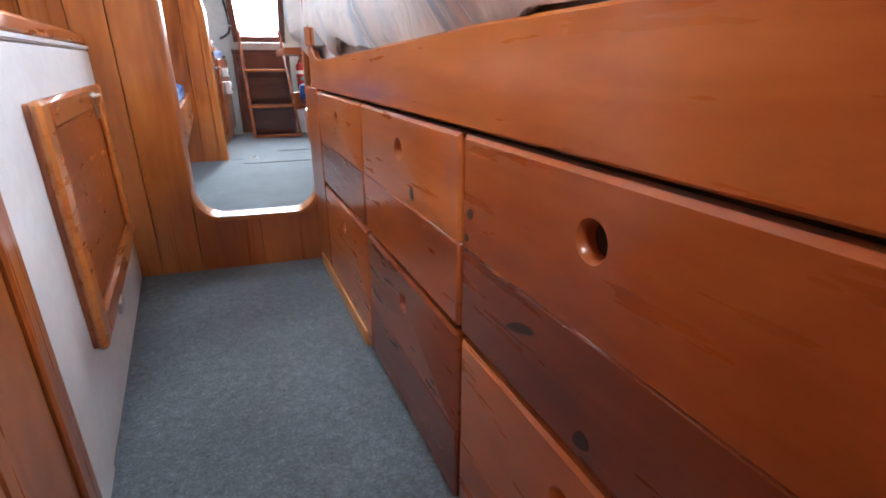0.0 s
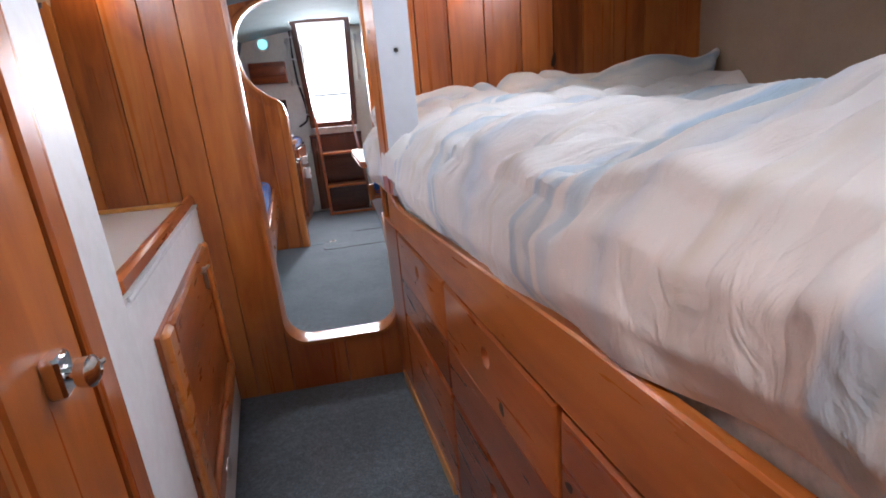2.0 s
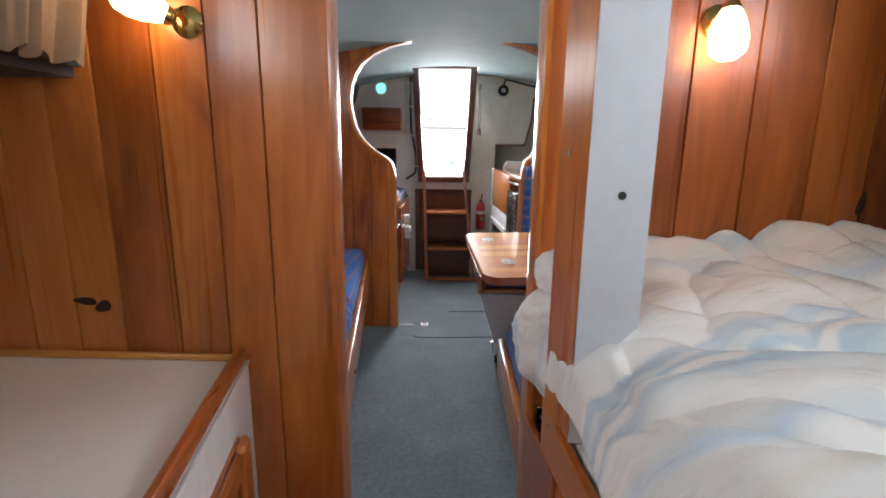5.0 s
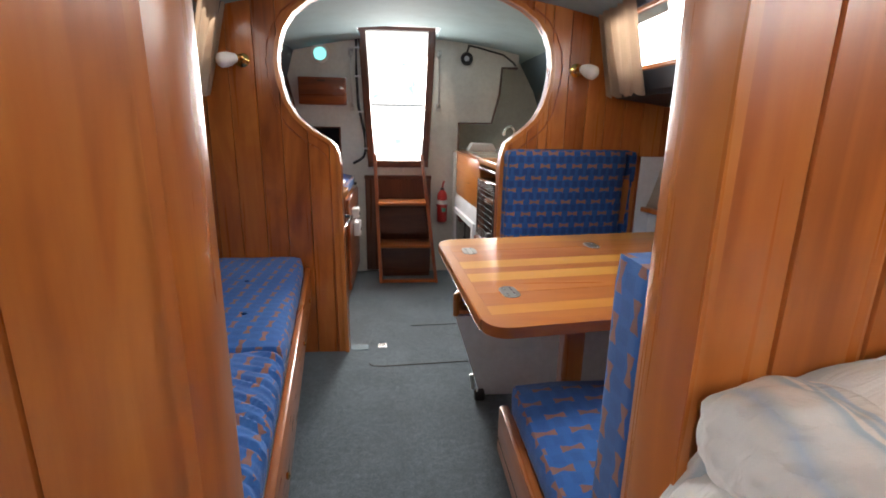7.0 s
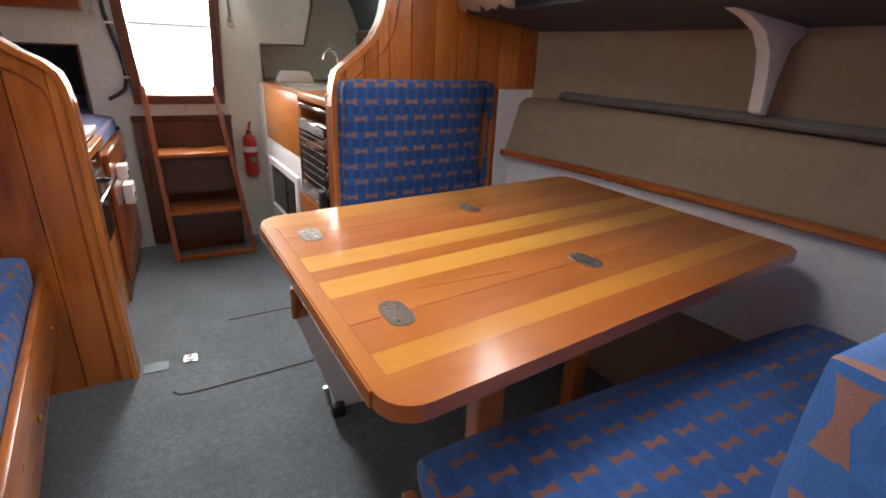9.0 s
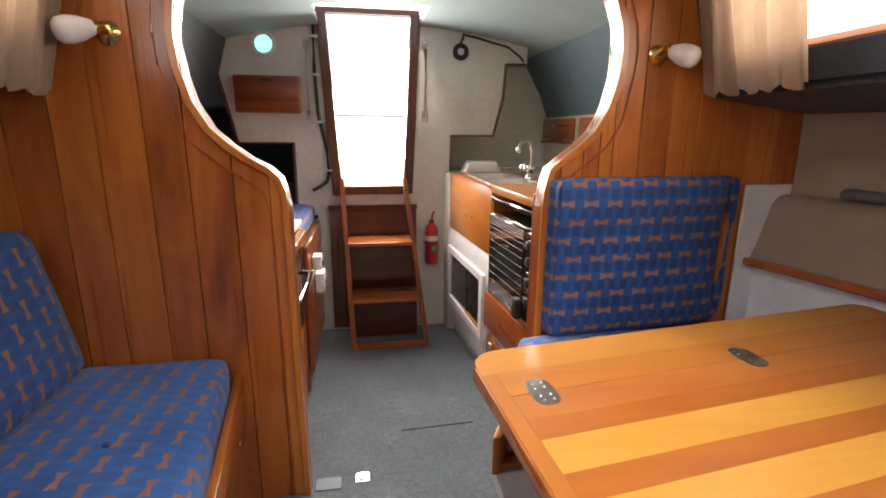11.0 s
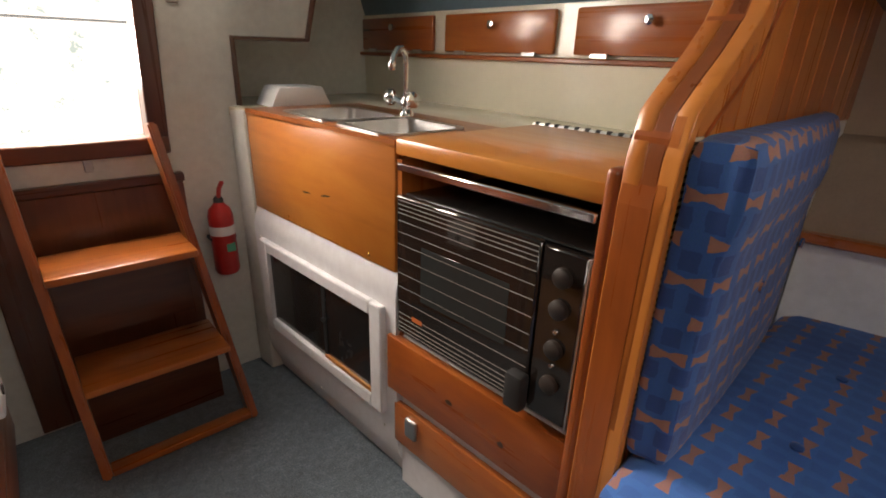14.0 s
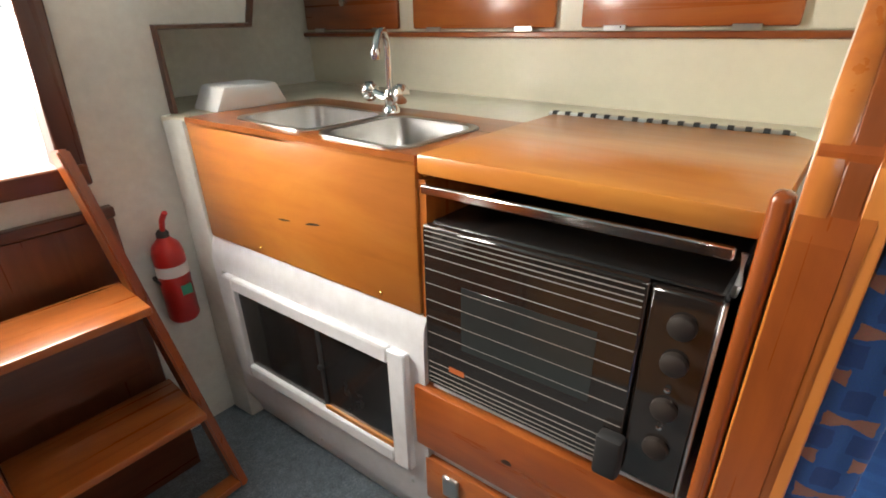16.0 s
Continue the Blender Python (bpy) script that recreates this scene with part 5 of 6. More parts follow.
bk = [(1.575, 1.47), (1.46, 1.475), (1.19, 1.495), (1.165, 1.475), (1.19, 1.45), (1.27, 1.43), (1.35, 1.395), (1.395, 1.34), (1.415, 1.27), (1.425, 1.165), (1.465, 1.155), (1.475, 1.27), (1.50, 1.36), (1.575, 1.41)]
solo("deck_bracket", prism(bk, 3.22, 3.265, "y", 0.008, 2), white_paint, "white painted curved knee under the side deck", "bracket")


# ---- companionway ladder ----
lad = thing("companionway_ladder", (-0.15, 5.66, 0), "varnished mahogany companionway ladder with three treads", "ladder")
for x0, x1 in ((-0.368, -0.415), (0.098, -0.018)):
    bm = bmesh.new()
    pts = [(x0, 5.55, 0.0), (x0, 5.63, 0.0), (x1, 5.885, 1.045), (x1, 5.80, 1.06)]
    vs = [[bm.verts.new((x + d, y, z)) for x, y, z in pts] for d in (-0.014, 0.014)]
    bm.faces.new(vs[0])
    bm.faces.new(vs[1][::-1])
    for i in range(4):
        j = (i + 1) % 4
        bm.faces.new((vs[0][i], vs[0][j], vs[1][j], vs[1][i]))
    bmesh.ops.recalc_face_normals(bm, faces=bm.faces)
    bmesh.ops.bevel(bm, geom=list(bm.edges), offset=0.006, segments=2, affect="EDGES")
    part("stringer", bm, red_z, lad)
for z, y0, y1, a, b in ((0.68, 5.61, 5.83, -0.384, 0.012), (0.33, 5.56, 5.80, -0.368, 0.05), (0.03, 5.55, 5.60, -0.354, 0.086)):
    part("tread", boxed(a, b, y0, y1, z - 0.024, z, bevel=0.005, seg=2), honey_x if z > 0.1 else red_x, lad)
    # dark boards added behind the treads; the lower stands for an open gap's shade
    if z > 0.1:
        part("riser", boxed(a, b, y1 - (0.02 if z > 0.5 else 0.05), y1 - (0.005 if z > 0.5 else 0.035), z - (0.30 if z > 0.5 else 0.325), z - 0.025), teak_x, lad)
ep = thing("engine_panel", (-0.22, AFT, 0.02), "dark mahogany access panel behind the ladder", "panel")
part("board", boxed(-0.505, 0.065, AFT - 0.026, AFT - 0.002, 0.02, 0.84, bevel=0.003), teak_z, ep)
part("top_rail", boxed(-0.51, 0.07, AFT - 0.034, AFT - 0.002, 0.841, 0.872, bevel=0.004), teak_x, ep)
solo("catch_plate", boxed(-0.21, -0.185, AFT - 0.012, AFT, 0.90, 0.945, bevel=0.002), steel, "small steel catch under the companionway sill", "catch")
wb = thing("wall_box", (-0.83, AFT, 1.45), "shallow red-brown wooden box on the white bulkhead", "box")
part("body", boxed(-1.02, -0.64, AFT - 0.078, AFT, 1.45, 1.665, bevel=0.006, seg=2), red_x, wb)
part("lid", boxed(-1.016, -0.644, AFT - 0.092, AFT - 0.0785, 1.454, 1.661, bevel=0.004, seg=2), red_x, wb, "plain varnished front board")
part("finger_notch", boxed(-0.862, -0.800, AFT - 0.0945, AFT - 0.0922, 1.628, 1.645, bevel=0.001), teak_x, wb, "dark finger notch")


def grab_handle(x, z0, z1):
    h = thing("grab_handle", (x, AFT, z0), "slim stainless grab handle on the white bulkhead", "handle", "companionway handles")
    part("bar", rod([(x, AFT - 0.008, z1), (x, AFT - 0.045, z1 - 0.03), (x, AFT - 0.045, z0 + 0.03), (x, AFT - 0.008, z0)], 0.010), steel, h)
    for z in (z0, z1):
        part("foot", boxed(x - 0.02, x + 0.02, AFT - 0.012, AFT, z - 0.03, z + 0.03, bevel=0.005), steel, h)


grab_handle(-0.598, 1.44, 1.87)
grab_handle(0.125, 1.445, 1.872)
ph = thing("porthole", (-0.84, AFT, 1.85), "small round port glowing turquoise with daylight", "porthole")
part("rim", lathe([(0.052, -0.01), (0.072, -0.012), (0.075, 0.0), (0.052, 0.0)], (-0.845, AFT, 1.85), "y", 24, False), white_plastic, ph)
part("pane", lathe([(0.0, -0.004), (0.05, -0.006), (0.052, 0.0)], (-0.845, AFT, 1.85), "y", 24), port_glass, ph, "turquoise glazed pane")
hn = thing("compass_horn", (0.355, AFT, 1.84), "round black instrument on the white bulkhead", "instrument")
part("bezel", lathe([(0.05, 0), (0.052, -0.02), (0.044, -0.03), (0.03, -0.022)], (0.355, AFT, 1.84), "y", 20), black_rubber, hn)
part("grille", lathe([(0.0, -0.026), (0.02, -0.028), (0.022, -0.02)], (0.355, AFT, 1.84), "y", 16), grey_paint, hn)
part("mount", rod([(0.355, AFT - 0.02, 1.89), (0.37, AFT - 0.03, 1.93)], 0.008), black_rubber, hn)
hose = thing("cable_run", (-0.56, AFT, 1.4), "black cable clipped down the companionway jamb", "cable")
part("cable", rod([(-0.55, AFT - 0.02, 2.0), (-0.555, AFT - 0.02, 1.7), (-0.545, AFT - 0.022, 1.45), (-0.505, AFT - 0.022, 1.25), (-0.495, AFT - 0.025, 1.08), (-0.51, AFT - 0.03, 1.03), (-0.55, AFT - 0.04, 1.0), (-0.60, AFT - 0.05, 0.975)], 0.011), black_rubber, hose)
for x, z in ((-0.553, 1.68), (-0.535, 1.40), (-0.498, 1.10), (-0.55, 1.9)):
    part("clip", boxed(x - 0.02, x + 0.028, AFT - 0.036, AFT, z - 0.007, z + 0.007, bevel=0.003), white_plastic, hose)
solo("coat_hook", lathe([(0.012, 0), (0.008, -0.02), (0.013, -0.03), (0.0, -0.034)], (-0.59, AFT, 0.80), "y", 10), black_rubber, "small dark hook on the white bulkhead", "hook")
wire = rod([(0.36, AFT - 0.03, 1.94), (0.45, AFT - 0.03, 1.925), (0.55, AFT - 0.03, 1.90), (0.66, AFT - 0.03, 1.875), (0.74, AFT - 0.03, 1.82), (0.77, AFT - 0.03, 1.79)], 0.007)
solo("cable", wire, black_rubber, "black cable looped under the headliner", "cable")


def extinguisher(at, r, h, label):
    x, y, z = at
    ex = thing("fire_extinguisher", at, label, "fire extinguisher", "fire extinguishers")
    part("cylinder", lathe([(r * 0.85, 0), (r, 0.012), (r, h * 0.72), (r * 0.85, h * 0.80), (r * 0.45, h * 0.86), (r * 0.4, h * 0.88)], at, "z", 22), red_enamel, ex)
    part("label_band", lathe([(r * 1.01, h * 0.50), (r * 1.012, h * 0.51), (r * 1.012, h * 0.60), (r * 1.01, h * 0.61)], at, "z", 22), label_white, ex, "white label band")
    part("label_patch", boxed(x - r * 0.1, x + r * 0.6, y - r * 1.02, y - r * 0.6, z + h * 0.30, z + h * 0.40), label_green, ex, "green printed patch")
    part("valve", lathe([(r * 0.38, h * 0.86), (r * 0.4, h * 0.92), (r * 0.25, h * 0.95)], at, "z", 14), black_rubber, ex)
    part("lever", rod([(x, y - 0.005, z + h * 0.92), (x + 0.005, y - 0.012, z + h * 1.05), (x + 0.012, y - 0.03, z + h * 1.13)], 0.008), red_enamel, ex)
    part("bracket", boxed(x - r * 1.05, x + r * 1.05, y - r * 0.2, y + r * 1.1, z + h * 0.42, z + h * 0.46, bevel=0.003), black_rubber, ex)
    return ex


extinguisher((0.165, AFT - 0.052, 0.47), 0.045, 0.32, "small red extinguisher with a white label beside the ladder")
extinguisher((-1.50, 4.03, 1.0), 0.058, 0.29, "red extinguisher with a white label behind the settee")

# ---- galley, starboard ----
def gx(y):
    """The face of the galley joinery."""
    return 0.384 - 0.077 * (y - 4.415)


def gal_slab(y0, y1, z0, z1, proud, thick, bevel=0.004, seg=1):
    return prism([(gx(y0) - proud, y0), (gx(y1) - proud, y1), (gx(y1) - proud + thick, y1), (gx(y0) - proud + thick, y0)], z0, z1, "z", bevel, seg)


sinkunit = thing("sink_unit", (0.6, 5.4, 0.0), "varnished pine sink unit with two steel bowls", "sink unit")
part("apron", gal_slab(4.985, 5.80, 0.735, 1.085, 0.0, 0.022, 0.006, 2), lid_wood, sinkunit, "broad honey pine apron")
part("apron_return", prism([(gx(4.985) + 0.024, 4.985), (0.75, 4.985), (0.75, 5.005), (gx(4.985) + 0.024, 5.005)], 0.735, 1.075, "z"), honey_x, sinkunit)


def top_with_bowls():
    """The pine top, with two round-cornered openings cut through."""
    bm = bmesh.new()
    ys = [4.985, 5.04, 5.30, 5.345, 5.66, 5.80]
    net = [[bm.verts.new((x, y, 1.092)) for x in (gx(y), 0.36, 0.62, 0.74)] for y in ys]
    for i in range(5):
        for k in range(3):
            if not (k == 1 and i in (1, 3)):
                bm.faces.new((net[i][k], net[i][k + 1], net[i + 1][k + 1], net[i + 1][k]))
    bm.normal_update()
    bmesh.ops.solidify(bm, geom=list(bm.faces), thickness=0.02)
    return bm


part("worktop", top_with_bowls(), honey_y, sinkunit)
for y0, y1 in ((5.04, 5.30), (5.345, 5.66)):
    out, inn, bot = rounded(0.345, 0.635, y0 - 0.015, y1 + 0.015, 0.05, 5), rounded(0.362, 0.618, y0 + 0.004, y1 - 0.004, 0.045, 5), rounded(0.385, 0.595, y0 + 0.03, y1 - 0.03, 0.05, 5)
    bm = bmesh.new()
    loops = [[bm.verts.new((x, y, z)) for x, y in ring] for ring, z in ((out, 1.0925), (out, 1.096), (inn, 1.095), (inn, 1.085), (bot, 0.965))]
    for a, b in zip(loops, loops[1:]):
        n = len(a)
        for k in range(n):
            bm.faces.new((a[k], a[(k + 1) % n], b[(k + 1) % n], b[k]))
    bm.faces.new(loops[-1])
    bmesh.ops.recalc_face_normals(bm, faces=bm.faces)
    bowl = part("sink_bowl", bm, dull_steel, sinkunit, "brushed steel bowl")
    part("drain", lathe([(0.028, 0), (0.028, 0.003), (0.012, 0.004)], (0.49, (y0 + y1) / 2, 0.966), "z", 16), chrome, bowl)
tap = thing("mixer_tap", (0.665, 5.375, 1.092), "chrome swan-neck mixer tap with two cross handles", "tap")
T = Vector((0.665, 5.375, 1.092))
part("body", lathe([(0.026, 0), (0.024, 0.01), (0.016, 0.02), (0.018, 0.05), (0.014, 0.06)], T, "z", 18), chrome, tap)
part("spout", rod([T + Vector(p) for p in ((0, 0, 0.05), (0, 0, 0.16), (-0.005, -0.003, 0.19), (-0.028, -0.016, 0.21), (-0.058, -0.033, 0.208), (-0.082, -0.046, 0.188), (-0.09, -0.05, 0.165))], 0.0095, 10), chrome, tap)
part("nozzle", lathe([(0.012, 0), (0.014, -0.01), (0.011, -0.025)], T + Vector((-0.09, -0.05, 0.17)), "z", 12), chrome, tap)
for s in (-1, 1):
    part("arm", rod([T + Vector((0, 0, 0.035)), T + Vector((-0.02, s * 0.05, 0.055))], 0.010), chrome, tap)
    part("handle", lathe([(0.010, 0.006 * s), (0.022, 0.010 * s), (0.028, 0.022 * s), (0.026, 0.034 * s), (0.012, 0.040 * s)], T + Vector((-0.02, s * 0.035, 0.055)), "y", 10), chrome, tap)

galley = thing("galley_unit", (0.6, 5.3, 0.0), "white gelcoat galley base with a black fridge door", "base unit")
gb = [(0.045, 0.0), (0.03, 0.05), (0.0, 0.12), (-0.006, 0.3), (-0.008, 0.66), (-0.004, 0.70), (0.006, 0.733), (0.04, 0.734), (0.065, 0.0)]


def gal_skin(y0, y1):
    bm = bmesh.new()
    loops = [[bm.verts.new((gx(y) + dx, y, z)) for dx, z in gb] for y in (y0, y1)]
    n = len(gb)
    for k in range(n):
        bm.faces.new((loops[0][k], loops[0][(k + 1) % n], loops[1][(k + 1) % n], loops[1][k]))
    bm.faces.new(loops[0])
    bm.faces.new(loops[1][::-1])
    bmesh.ops.recalc_face_normals(bm, faces=bm.faces)
    return bm


part("front", gal_skin(4.975, 5.90), white_paint, galley)
part("end_post", prism([(gx(5.80) - 0.008, 5.803), (gx(5.9) - 0.012, 5.915), (0.40, 5.915), (0.40, 5.80)], 0.0, 1.085, "z", 0.012, 2), ivory_paint, galley)
part("back_ledge", prism([(gx(5.80), 5.802), (0.74, 5.802), (0.74, 4.39), (1.12, 4.39), (1.12, 6.298), (0.30, 6.298), (0.302, 5.93), (gx(5.8) - 0.02, 5.915)], 1.05, 1.088, "z", 0.006, 2), cream_gel, galley, "cream moulded ledge")
fr = part("fridge", gal_slab(5.075, 5.70, 0.295, 0.585, 0.012, 0.02, 0.002), black, galley, "black sliding fridge front")
for y0, y1, z0, z1 in ((5.02, 5.075, 0.255, 0.625), (5.70, 5.75, 0.255, 0.625), (5.075, 5.70, 0.255, 0.30), (5.075, 5.70, 0.58, 0.625)):
    part("fridge_frame", gal_slab(y0, y1, z0, z1, 0.027, 0.03, 0.005), white_paint, galley)
part("divider", gal_slab(5.33, 5.345, 0.30, 0.58, 0.016, 0.006, 0.001), black_rubber, fr)
part("sill_strip", gal_slab(5.08, 5.34, 0.301, 0.314, 0.02, 0.012, 0.001), pale_y, fr, "pale wooden bottom track")
part("catch", lathe([(0.008, 0), (0.008, -0.008), (0.003, -0.01)], (gx(5.34) - 0.016, 5.337, 0.45), "x", 10), black_rubber, fr)
for y, z in ((5.03, 0.6), (5.03, 0.2), (5.77, 0.62), (5.4, 0.13)):
    part("screw", lathe([(0.006, 0), (0.004, -0.003)], (gx(y) - 0.007, y, z), "x", 8), steel, galley)
for y in (5.1, 5.55):
    part("screw", lathe([(0.005, 0), (0.003, -0.002)], (gx(y) - 0.0005, y, 0.755), "x", 8), brass, sinkunit)

# cooker bay
bay = thing("cooker_bay", (0.65, 4.7, 0), "white lined cooker bay with pine drawers below", "cabinet")
# back of the bay: its shade is painted in as near-black
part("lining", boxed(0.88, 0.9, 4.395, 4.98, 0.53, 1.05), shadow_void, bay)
part("cheek", prism([(gx(4.40) + 0.004, 4.392), (gx(4.42) + 0.004, 4.412), (0.9, 4.412), (0.9, 4.392)], 0.0, 1.07, "z"), white_paint, bay)
part("cheek", prism([(gx(4.955) + 0.005, 4.965), (gx(4.975) + 0.005, 4.983), (0.88, 4.983), (0.88, 4.965)], 0.5, 1.045, "z"), honey_z, bay)
part("shelf", gal_slab(4.413, 4.964, 0.535, 0.555, -0.005, 0.5), white_paint, bay)
part("base_front", gal_slab(4.392, 4.974, 0.0, 0.535, -0.012, 0.02), white_paint, bay)
dr = part("drawer", gal_slab(4.40, 5.0, 0.37, 0.55, 0.02, 0.03, 0.005, 2), red_y, bay, "knotty red pine drawer front")
dr2 = part("drawer", gal_slab(4.42, 4.985, 0.175, 0.32, 0.008, 0.02, 0.005, 2), red_y, bay, "knotty red pine drawer front")
part("pull", gal_slab(4.88, 4.925, 0.235, 0.30, 0.02, 0.013, 0.004), steel, dr2, "recessed steel pull")

lid = thing("hinged_worktop", (0.62, 4.70, 1.07), "hinged honey pine lid over the cooker", "worktop")
part("board", prism([(gx(4.405) - 0.012, 4.405), (gx(4.985) - 0.004, 4.978), (0.86, 4.978), (0.90, 4.44), (0.86, 4.405)], 1.058, 1.098, "z", 0.007, 2), lid_wood, lid)
hg = part("piano_hinge", rod([(0.862, 4.985, 1.098), (0.905, 4.45, 1.098)], 0.006, 8), steel, lid, "long steel piano hinge")
for i in range(16):
    k = (i + 0.5) / 16
    part("knuckle", rod([(0.862 + 0.043 * (k - 0.012), 4.985 - 0.535 * (k - 0.012), 1.099), (0.862 + 0.043 * (k + 0.012), 4.985 - 0.535 * (k + 0.012), 1.099)], 0.0085, 6), black_rubber, hg)

knob_brown = plain("dark_brown_knob", (0.022, 0.016, 0.013), 0.5, vary=0.15, relief=0.05)
ov = thing("oven", (0.6, 4.7, 0.555), "brown glass bench oven with thin silver lines and round knobs", "oven")
part("case", gal_slab(4.435, 4.962, 0.575, 0.955, -0.004, 0.40, 0.006), black, ov)
fd = part("door", gal_slab(4.535, 4.962, 0.575, 0.962, 0.014, 0.02, 0.004), brown_glass, ov, "smoked glass door")
for z in (0.898, 0.868, 0.835, 0.796, 0.755, 0.716, 0.675, 0.638):
    part("line", gal_slab(4.54, 4.955, z, z + 0.0013, 0.0149, 0.001, 0), oven_line, fd)
for z in (0.918, 0.929, 0.940, 0.951, 0.623, 0.609, 0.597, 0.586):
    part("line", gal_slab(4.54, 4.955, z, z + 0.0016, 0.0150, 0.001, 0), oven_line, fd)
part("window", gal_slab(4.60, 4.87, 0.70, 0.85, 0.0146, 0.002, 0.0008), plain("oven_window", (0.032, 0.036, 0.036), 0.06, relief=0.0), fd, "paler viewing window")
part("badge", gal_slab(4.862, 4.90, 0.632, 0.645, 0.0156, 0.001, 0), orange_print, fd, "small orange badge")
pn = part("control_panel", gal_slab(4.437, 4.53, 0.575, 0.957, 0.012, 0.02, 0.003), brown_glass, ov)
for z in (0.905, 0.838, 0.748, 0.665):
    part("knob", lathe([(0.021, 0), (0.020, -0.010), (0.013, -0.014), (0.0, -0.015)], (gx(4.48) - 0.012, 4.48, z), "x", 16), knob_brown, pn)
for z in (0.788, 0.71):
    part("lamp", lathe([(0.006, 0), (0.005, -0.006), (0.0, -0.008)], (gx(4.48) - 0.012, 4.481, z), "x", 10), chrome, pn)
part("handle", gal_slab(4.525, 4.57, 0.575, 0.665, 0.045, 0.032, 0.008, 2), black_rubber, fd, "chunky black door handle")
part("edge_trim", gal_slab(4.431, 4.4365, 0.575, 0.957, 0.013, 0.012, 0.001), steel, ov, "thin bright edge trim")
part("towel_bar", gal_slab(4.44, 4.97, 1.020, 1.040, 0.006, 0.01, 0.003), chrome, ov, "chrome trim bar above the oven")
part("side_stay", rod([(gx(4.43) + 0.01, 4.43, 1.03), (gx(4.43) + 0.005, 4.428, 0.985), (gx(4.43) + 0.02, 4.432, 0.96)], 0.005), steel, ov)
part("top_tray", gal_slab(4.44, 4.955, 0.957, 0.965, -0.006, 0.37), black, ov)

# backsplash, cupboards and lining above
structure("wall_galley_backsplash", sheet([[(1.10, 4.386, 1.08), (1.12, 6.30, 1.08)], [(1.095, 4.386, 1.10), (1.115, 6.30, 1.10)], [(1.09, 4.386, 1.29), (1.11, 6.30, 1.29)]], 0.02), cream_gel, "glossy cream backsplash")
structure("wall_galley_lining", sheet([[(1.13, 4.386, 1.455), (1.13, 6.30, 1.455)], [(1.07, 4.386, 1.62), (1.07, 6.30, 1.62)], [(0.93, 4.386, 1.86), (0.93, 6.30, 1.86)], [(0.86, 4.386, 2.0), (0.86, 6.30, 2.0)]], 0.03), vinyl, "blue-grey vinyl lining above the galley")
row = thing("galley_lockers", (1.1, 5.3, 1.27), "row of small drop-front lockers above the backsplash", "cupboard")
part("face_frame", boxed(1.085, 1.12, 4.388, 6.298, 1.29, 1.455, bevel=0.003), cream_gel, row)
part("ledge", boxed(1.06, 1.12, 4.388, 6.298, 1.272, 1.289, bevel=0.004), red_y, row, "red-brown ledge strip")
for y0, y1 in ((5.73, 6.34 - 0.06), (5.10, 5.655), (4.51, 5.02)):
    d = part("door", boxed(1.066, 1.084, y0, y1, 1.298, 1.438, bevel=0.008, seg=2), red_y, row, "varnished locker door")
    part("knob", lathe([(0.008, 0), (0.007, -0.01), (0.015, -0.016), (0.014, -0.024), (0.0, -0.027)], (1.066, (y0 + y1) / 2, 1.395), "x", 14), chrome, d, "chrome knob")
    for y in (y0 + 0.10, y1 - 0.10):
        part("hinge", boxed(1.058, 1.0655, y - 0.03, y + 0.03, 1.29, 1.304, bevel=0.001), steel, d)
for y in (6.24, 5.613, 5.02):
    x = 1.0915 + 0.0105 * (y - 4.386)
    pg = thing("vent_plug", (x, y, 1.238), "square cream boss with a dark round hole on the backsplash", "plug", "backsplash plugs")
    part("boss", boxed(x - 0.010, x + 0.004, y - 0.04, y + 0.04, 1.205, 1.27, bevel=0.005, seg=2), cream_gel, pg)
    part("hole", lathe([(0.012, -0.0108), (0.012, -0.0118), (0.004, -0.0112)], (x, y, 1.238), "x", 14), black_rubber, pg)
solo("soap_box", prism([(0.37, 1.088), (0.62, 1.088), (0.585, 1.16), (0.41, 1.16)], 5.80, 5.95, "y", 0.012, 2), white_plastic, "white moulded box on the ledge by the sink", "box")

# ---- galley, port: stove, worktop edge and quarter berth ----
st = thing("port_cabinet", (-0.9, 4.7, 0), "varnished port galley cabinet beside the arch", "cabinet")
part("worktop", boxed(-1.45, -0.60, 4.39, 5.10, 0.88, 0.905, bevel=0.004), pale_x, st)
part("fiddle", boxed(-0.645, -0.585, 4.39, 4.80, 0.90, 1.05, bevel=0.005), pale_y, st)
part("front", boxed(-0.615, -0.60, 4.39, 5.10, 0.0, 0.40, bevel=0.003), pale_z, st)
part("end_panel", boxed(-1.4, -0.59, 5.08, 5.105, 0.0, 0.88, bevel=0.004), red_z, st)
part("white_edge", boxed(-0.66, -0.582, 4.395, 5.08, 0.906, 0.93, bevel=0.004), white_paint, st)
part("liner_strip", boxed(-0.60, -0.565, 4.39, 5.08, 0.84, 0.878, bevel=0.004), pale_y, st)
sv = thing("gas_stove", (-0.8, 4.7, 0.40), "black stove with a curved chrome handle", "stove")
part("body", boxed(-1.1, -0.605, 4.42, 5.06, 0.41, 0.835, bevel=0.006), black, sv)
part("door", boxed(-0.604, -0.585, 4.44, 5.04, 0.43, 0.74, bevel=0.006), black, sv)
part("handle", rod([(-0.585, 4.50, 0.69), (-0.54, 4.53, 0.70), (-0.535, 4.73, 0.70), (-0.535, 4.93, 0.70), (-0.585, 4.97, 0.69)], 0.011, 10), chrome, sv)
for y in (4.55, 4.68, 4.81, 4.94):
    part("knob", lathe([(0.02, 0), (0.018, 0.018), (0.0, 0.02)], (-0.605, y, 0.79), "x", 14), chrome, sv)
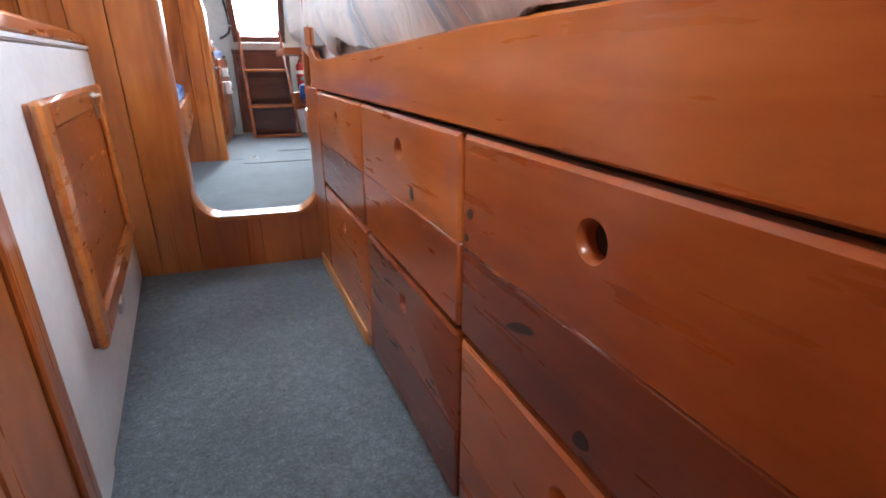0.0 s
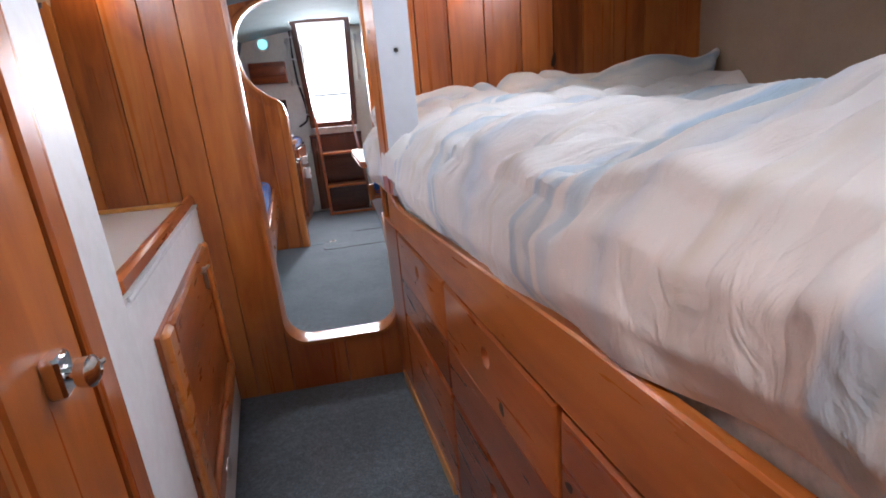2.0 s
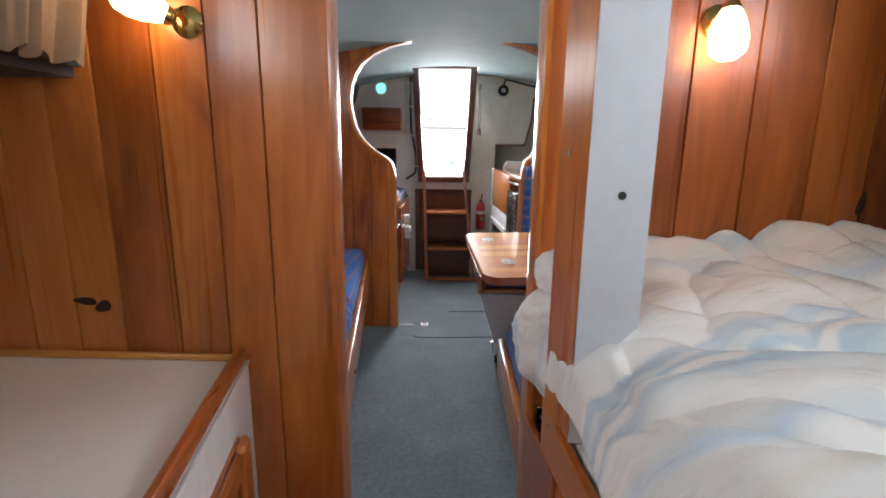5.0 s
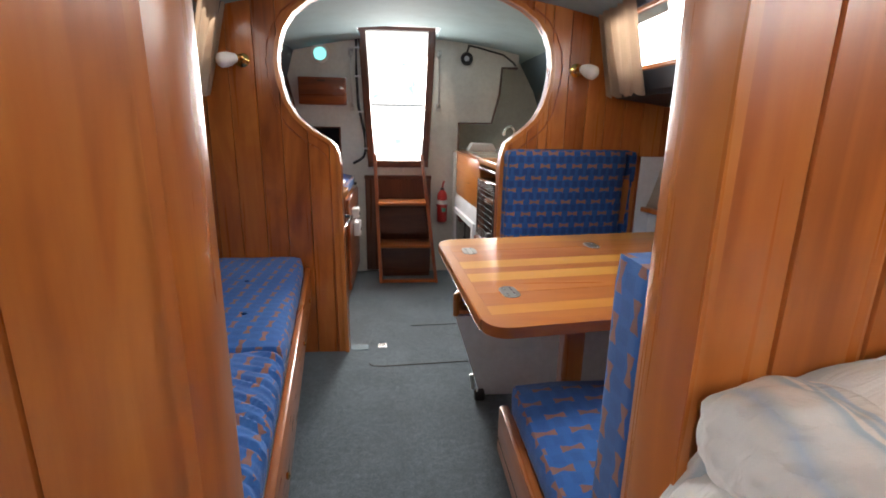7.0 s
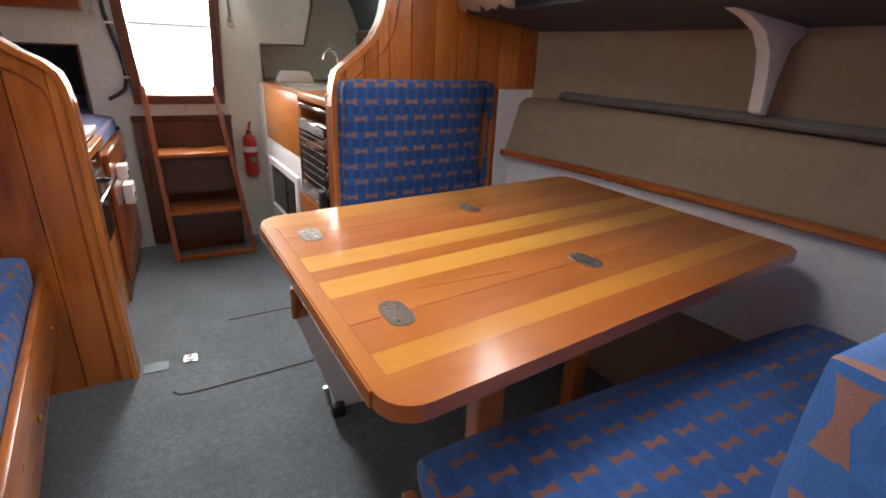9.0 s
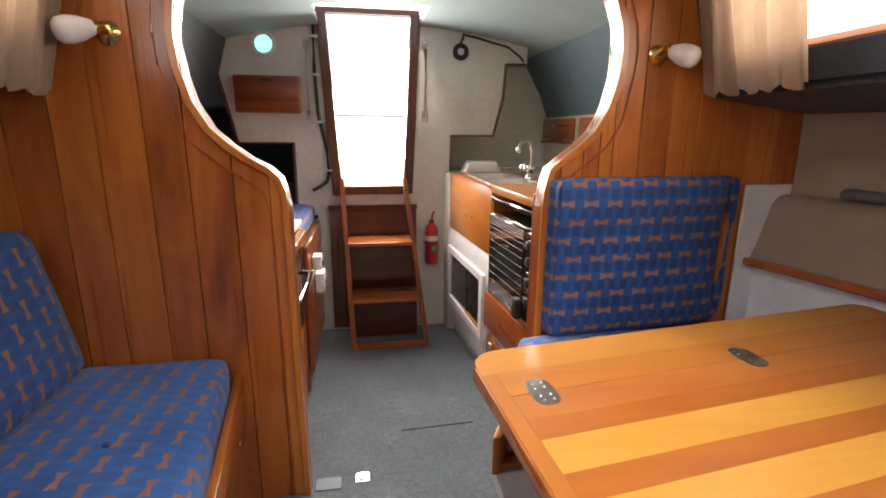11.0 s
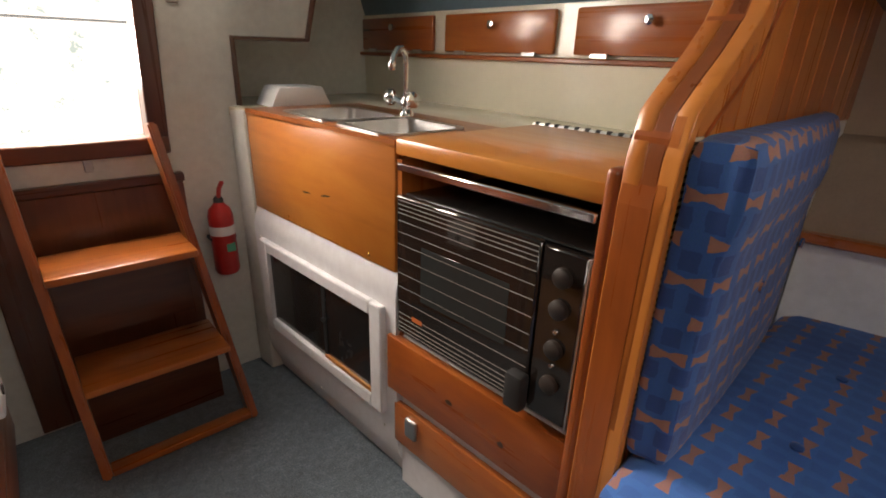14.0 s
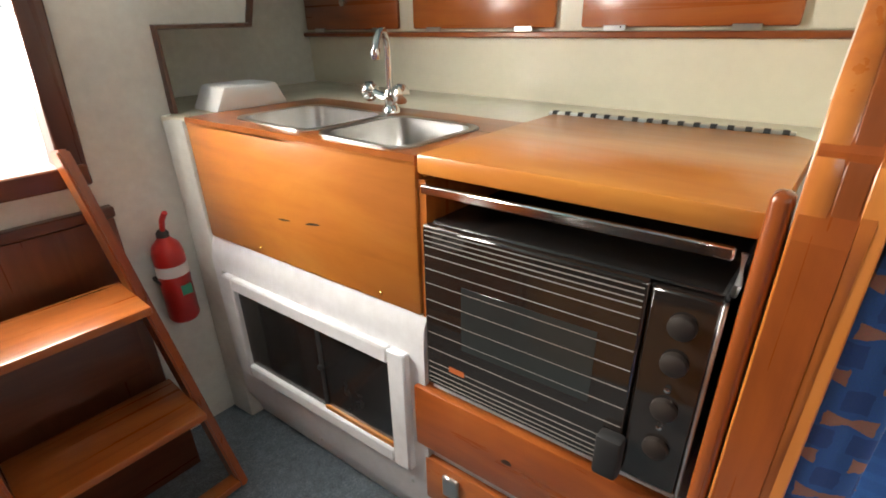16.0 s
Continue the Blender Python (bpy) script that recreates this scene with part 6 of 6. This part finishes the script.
lb = solo("lee_board", boxed(-0.59, -0.565, 5.11, 5.88, 0.10, 0.78, bevel=0.006), red_y, "varnished board along the quarter berth front", "board")
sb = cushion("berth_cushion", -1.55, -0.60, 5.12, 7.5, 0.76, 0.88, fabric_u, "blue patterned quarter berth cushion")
structure("wall_berth_support", boxed(-1.5, -0.60, 5.11, 5.9, 0.0, 0.76), honey_y, "berth support")
for at, sz, lab in (((-0.563, 5.30, 0.62), 0.075, "white plastic socket box on the berth front"), ((-0.563, 5.42, 0.46), 0.11, "white plastic switch box with a black socket")):
    sk = thing("socket_box", at, lab, "socket", "socket boxes")
    x, y, z = at
    part("case", boxed(x, x + 0.05, y - sz * 0.6, y + sz * 0.6, z, z + sz, bevel=0.008, seg=2), white_plastic, sk)
    part("socket", lathe([(0.014, 0), (0.014, 0.004), (0.004, 0.005)], (x + 0.05, y, z + sz * 0.4), "x", 12), black_rubber, sk)

# ---- small things on the sole ----
sh = thing("floor_hatch", (-0.1, 4.4, 0.0), "carpeted floor hatch with a chrome lifting ring", "hatch")
part("joint", rod([(0.20, 4.15, 0.001), (-0.30, 4.115, 0.001), (-0.36, 4.12, 0.001), (-0.385, 4.15, 0.001)], 0.004, 6), black_rubber, sh, "dark joint round the hatch")
part("joint", rod([(0.20, 4.685, 0.001), (-0.14, 4.665, 0.001)], 0.003, 6), black_rubber, sh)
ring = part("lifting_ring", boxed(-0.345, -0.29, 4.345, 4.40, 0.0, 0.006, bevel=0.002), dull_steel, sh, "chrome lifting ring plate")
part("ring", rod([(-0.318 + 0.016 * math.cos(a * 0.5236), 4.372 + 0.016 * math.sin(a * 0.5236), 0.009) for a in range(12)], 0.003, 6, closed=True), chrome, ring)
solo("threshold_plate", boxed(-0.50, -0.40, 4.32, 4.39, 0.0, 0.005, bevel=0.002), vinyl, "dull grey-blue plate on the carpet at the foot of the arch", "plate")
solo("floor_clip", boxed(0.155, 0.205, 3.735, 3.775, 0.0, 0.05, bevel=0.006), black_rubber, "black clip at the foot of the seat base", "clip")
solo("metal_stay", rod([(0.15, 3.77, 0.05), (0.14, 3.77, 0.13)], 0.01), steel, "short steel stay beside the seat base", "stay")


# ---- knots and small fittings ----
knot_wood = plain("dark_knot", (0.03, 0.012, 0.006), 0.5, vary=0.3, scale=80)


def knot(parent, at, along, across, normal, long_r, short_r, seed):
    """A dark knot lying a hair proud of a varnished face."""
    r = random.Random(seed)
    a, b, n = Vector(along).normalized(), Vector(across).normalized(), Vector(normal).normalized()
    bm = bmesh.new()
    ph = r.uniform(0, 6)
    rim = []
    for k in range(14):
        q = 6.28318 * k / 14
        s = 1 + 0.10 * math.sin(3 * q + ph) + 0.08 * math.sin(2 * q + 2 * ph)
        rim.append(bm.verts.new(Vector(at) + a * (long_r * s * math.cos(q)) + b * (short_r * s * math.sin(q)) + n * 0.0004))
    mid = bm.verts.new(Vector(at) + n * 0.0012)
    for k in range(14):
        bm.faces.new((rim[k], rim[(k + 1) % 14], mid))
    bmesh.ops.recalc_face_normals(bm, faces=bm.faces)
    part("knot", bm, knot_wood, parent, "dark split knot in the pine")


FACE_N = (-1, -0.113, 0)
drawers = sorted((o for o in scene.collection.objects if o.name.startswith("drawer") and o.get("category") == "drawer"), key=lambda o: (-round(o.location.y, 2), -o.location.z))
near_up, near_low, mid_up = drawers[4], drawers[5], drawers[2]
for par, y, z, lo, sh in ((near_up, 0.480, 0.440, 0.034, 0.007), (near_up, 0.351, 0.372, 0.014, 0.011), (near_up, 0.622, 0.549, 0.012, 0.007), (near_up, 0.632, 0.510, 0.008, 0.006), (mid_up, 0.865, 0.521, 0.012, 0.014)):
    knot(par, (right_x(y), y, z), (0.1, -1, 0.35), (0, 0.35, 1), FACE_N, lo, sh, int(y * 100))
knot(fore_wall, (-0.977, FORE - 0.0148, 0.932), (1, 0, 0.2), (0, 0, 1), (0, -1, 0), 0.020, 0.016, 5)
knot(fore_wall, (-1.02, FORE - 0.0148, 0.945), (1, 0, 0), (0, 0, 1), (0, -1, 0), 0.030, 0.010, 6)
knot(fore_wall, (0.81, FORE - 0.0148, 1.212), (0.2, 0, 1), (1, 0, 0), (0, -1, 0), 0.030, 0.009, 7)
knot(sinkunit, (gx(5.42) - 0.0004, 5.42, 0.868), (0.077, -1, 0.1), (0, 0, 1), (-1, -0.077, 0), 0.024, 0.0028, 8)
knot(sinkunit, (gx(5.31) - 0.0004, 5.31, 0.880), (0.077, -1, 0.15), (0, 0, 1), (-1, -0.077, 0), 0.028, 0.003, 9)
knot(dr, (gx(4.75) - 0.0204, 4.75, 0.46), (0.077, -1, 0), (0, 0, 1), (-1, -0.077, 0), 0.012, 0.008, 10)
knot(dr, (gx(4.58) - 0.0204, 4.58, 0.44), (0.077, -1, 0), (0, 0, 1), (-1, -0.077, 0), 0.010, 0.008, 11)

stay = thing("door_stay", (0.115, 2.03, 0.45), "chrome door stay and catch on the doorway jamb", "door stay")
part("bar", rod([(0.115, 2.032, 0.66), (0.112, 2.022, 0.60), (0.118, 2.022, 0.53)], 0.006), chrome, stay)
part("plate", boxed(0.10, 0.13, 2.036, 2.0448, 0.62, 0.69, bevel=0.002), chrome, stay)
part("catch", lathe([(0.012, 0), (0.012, -0.01), (0.006, -0.02), (0.009, -0.026), (0.0, -0.028)], (0.12, 2.0448, 0.465), "y", 12), chrome, stay)
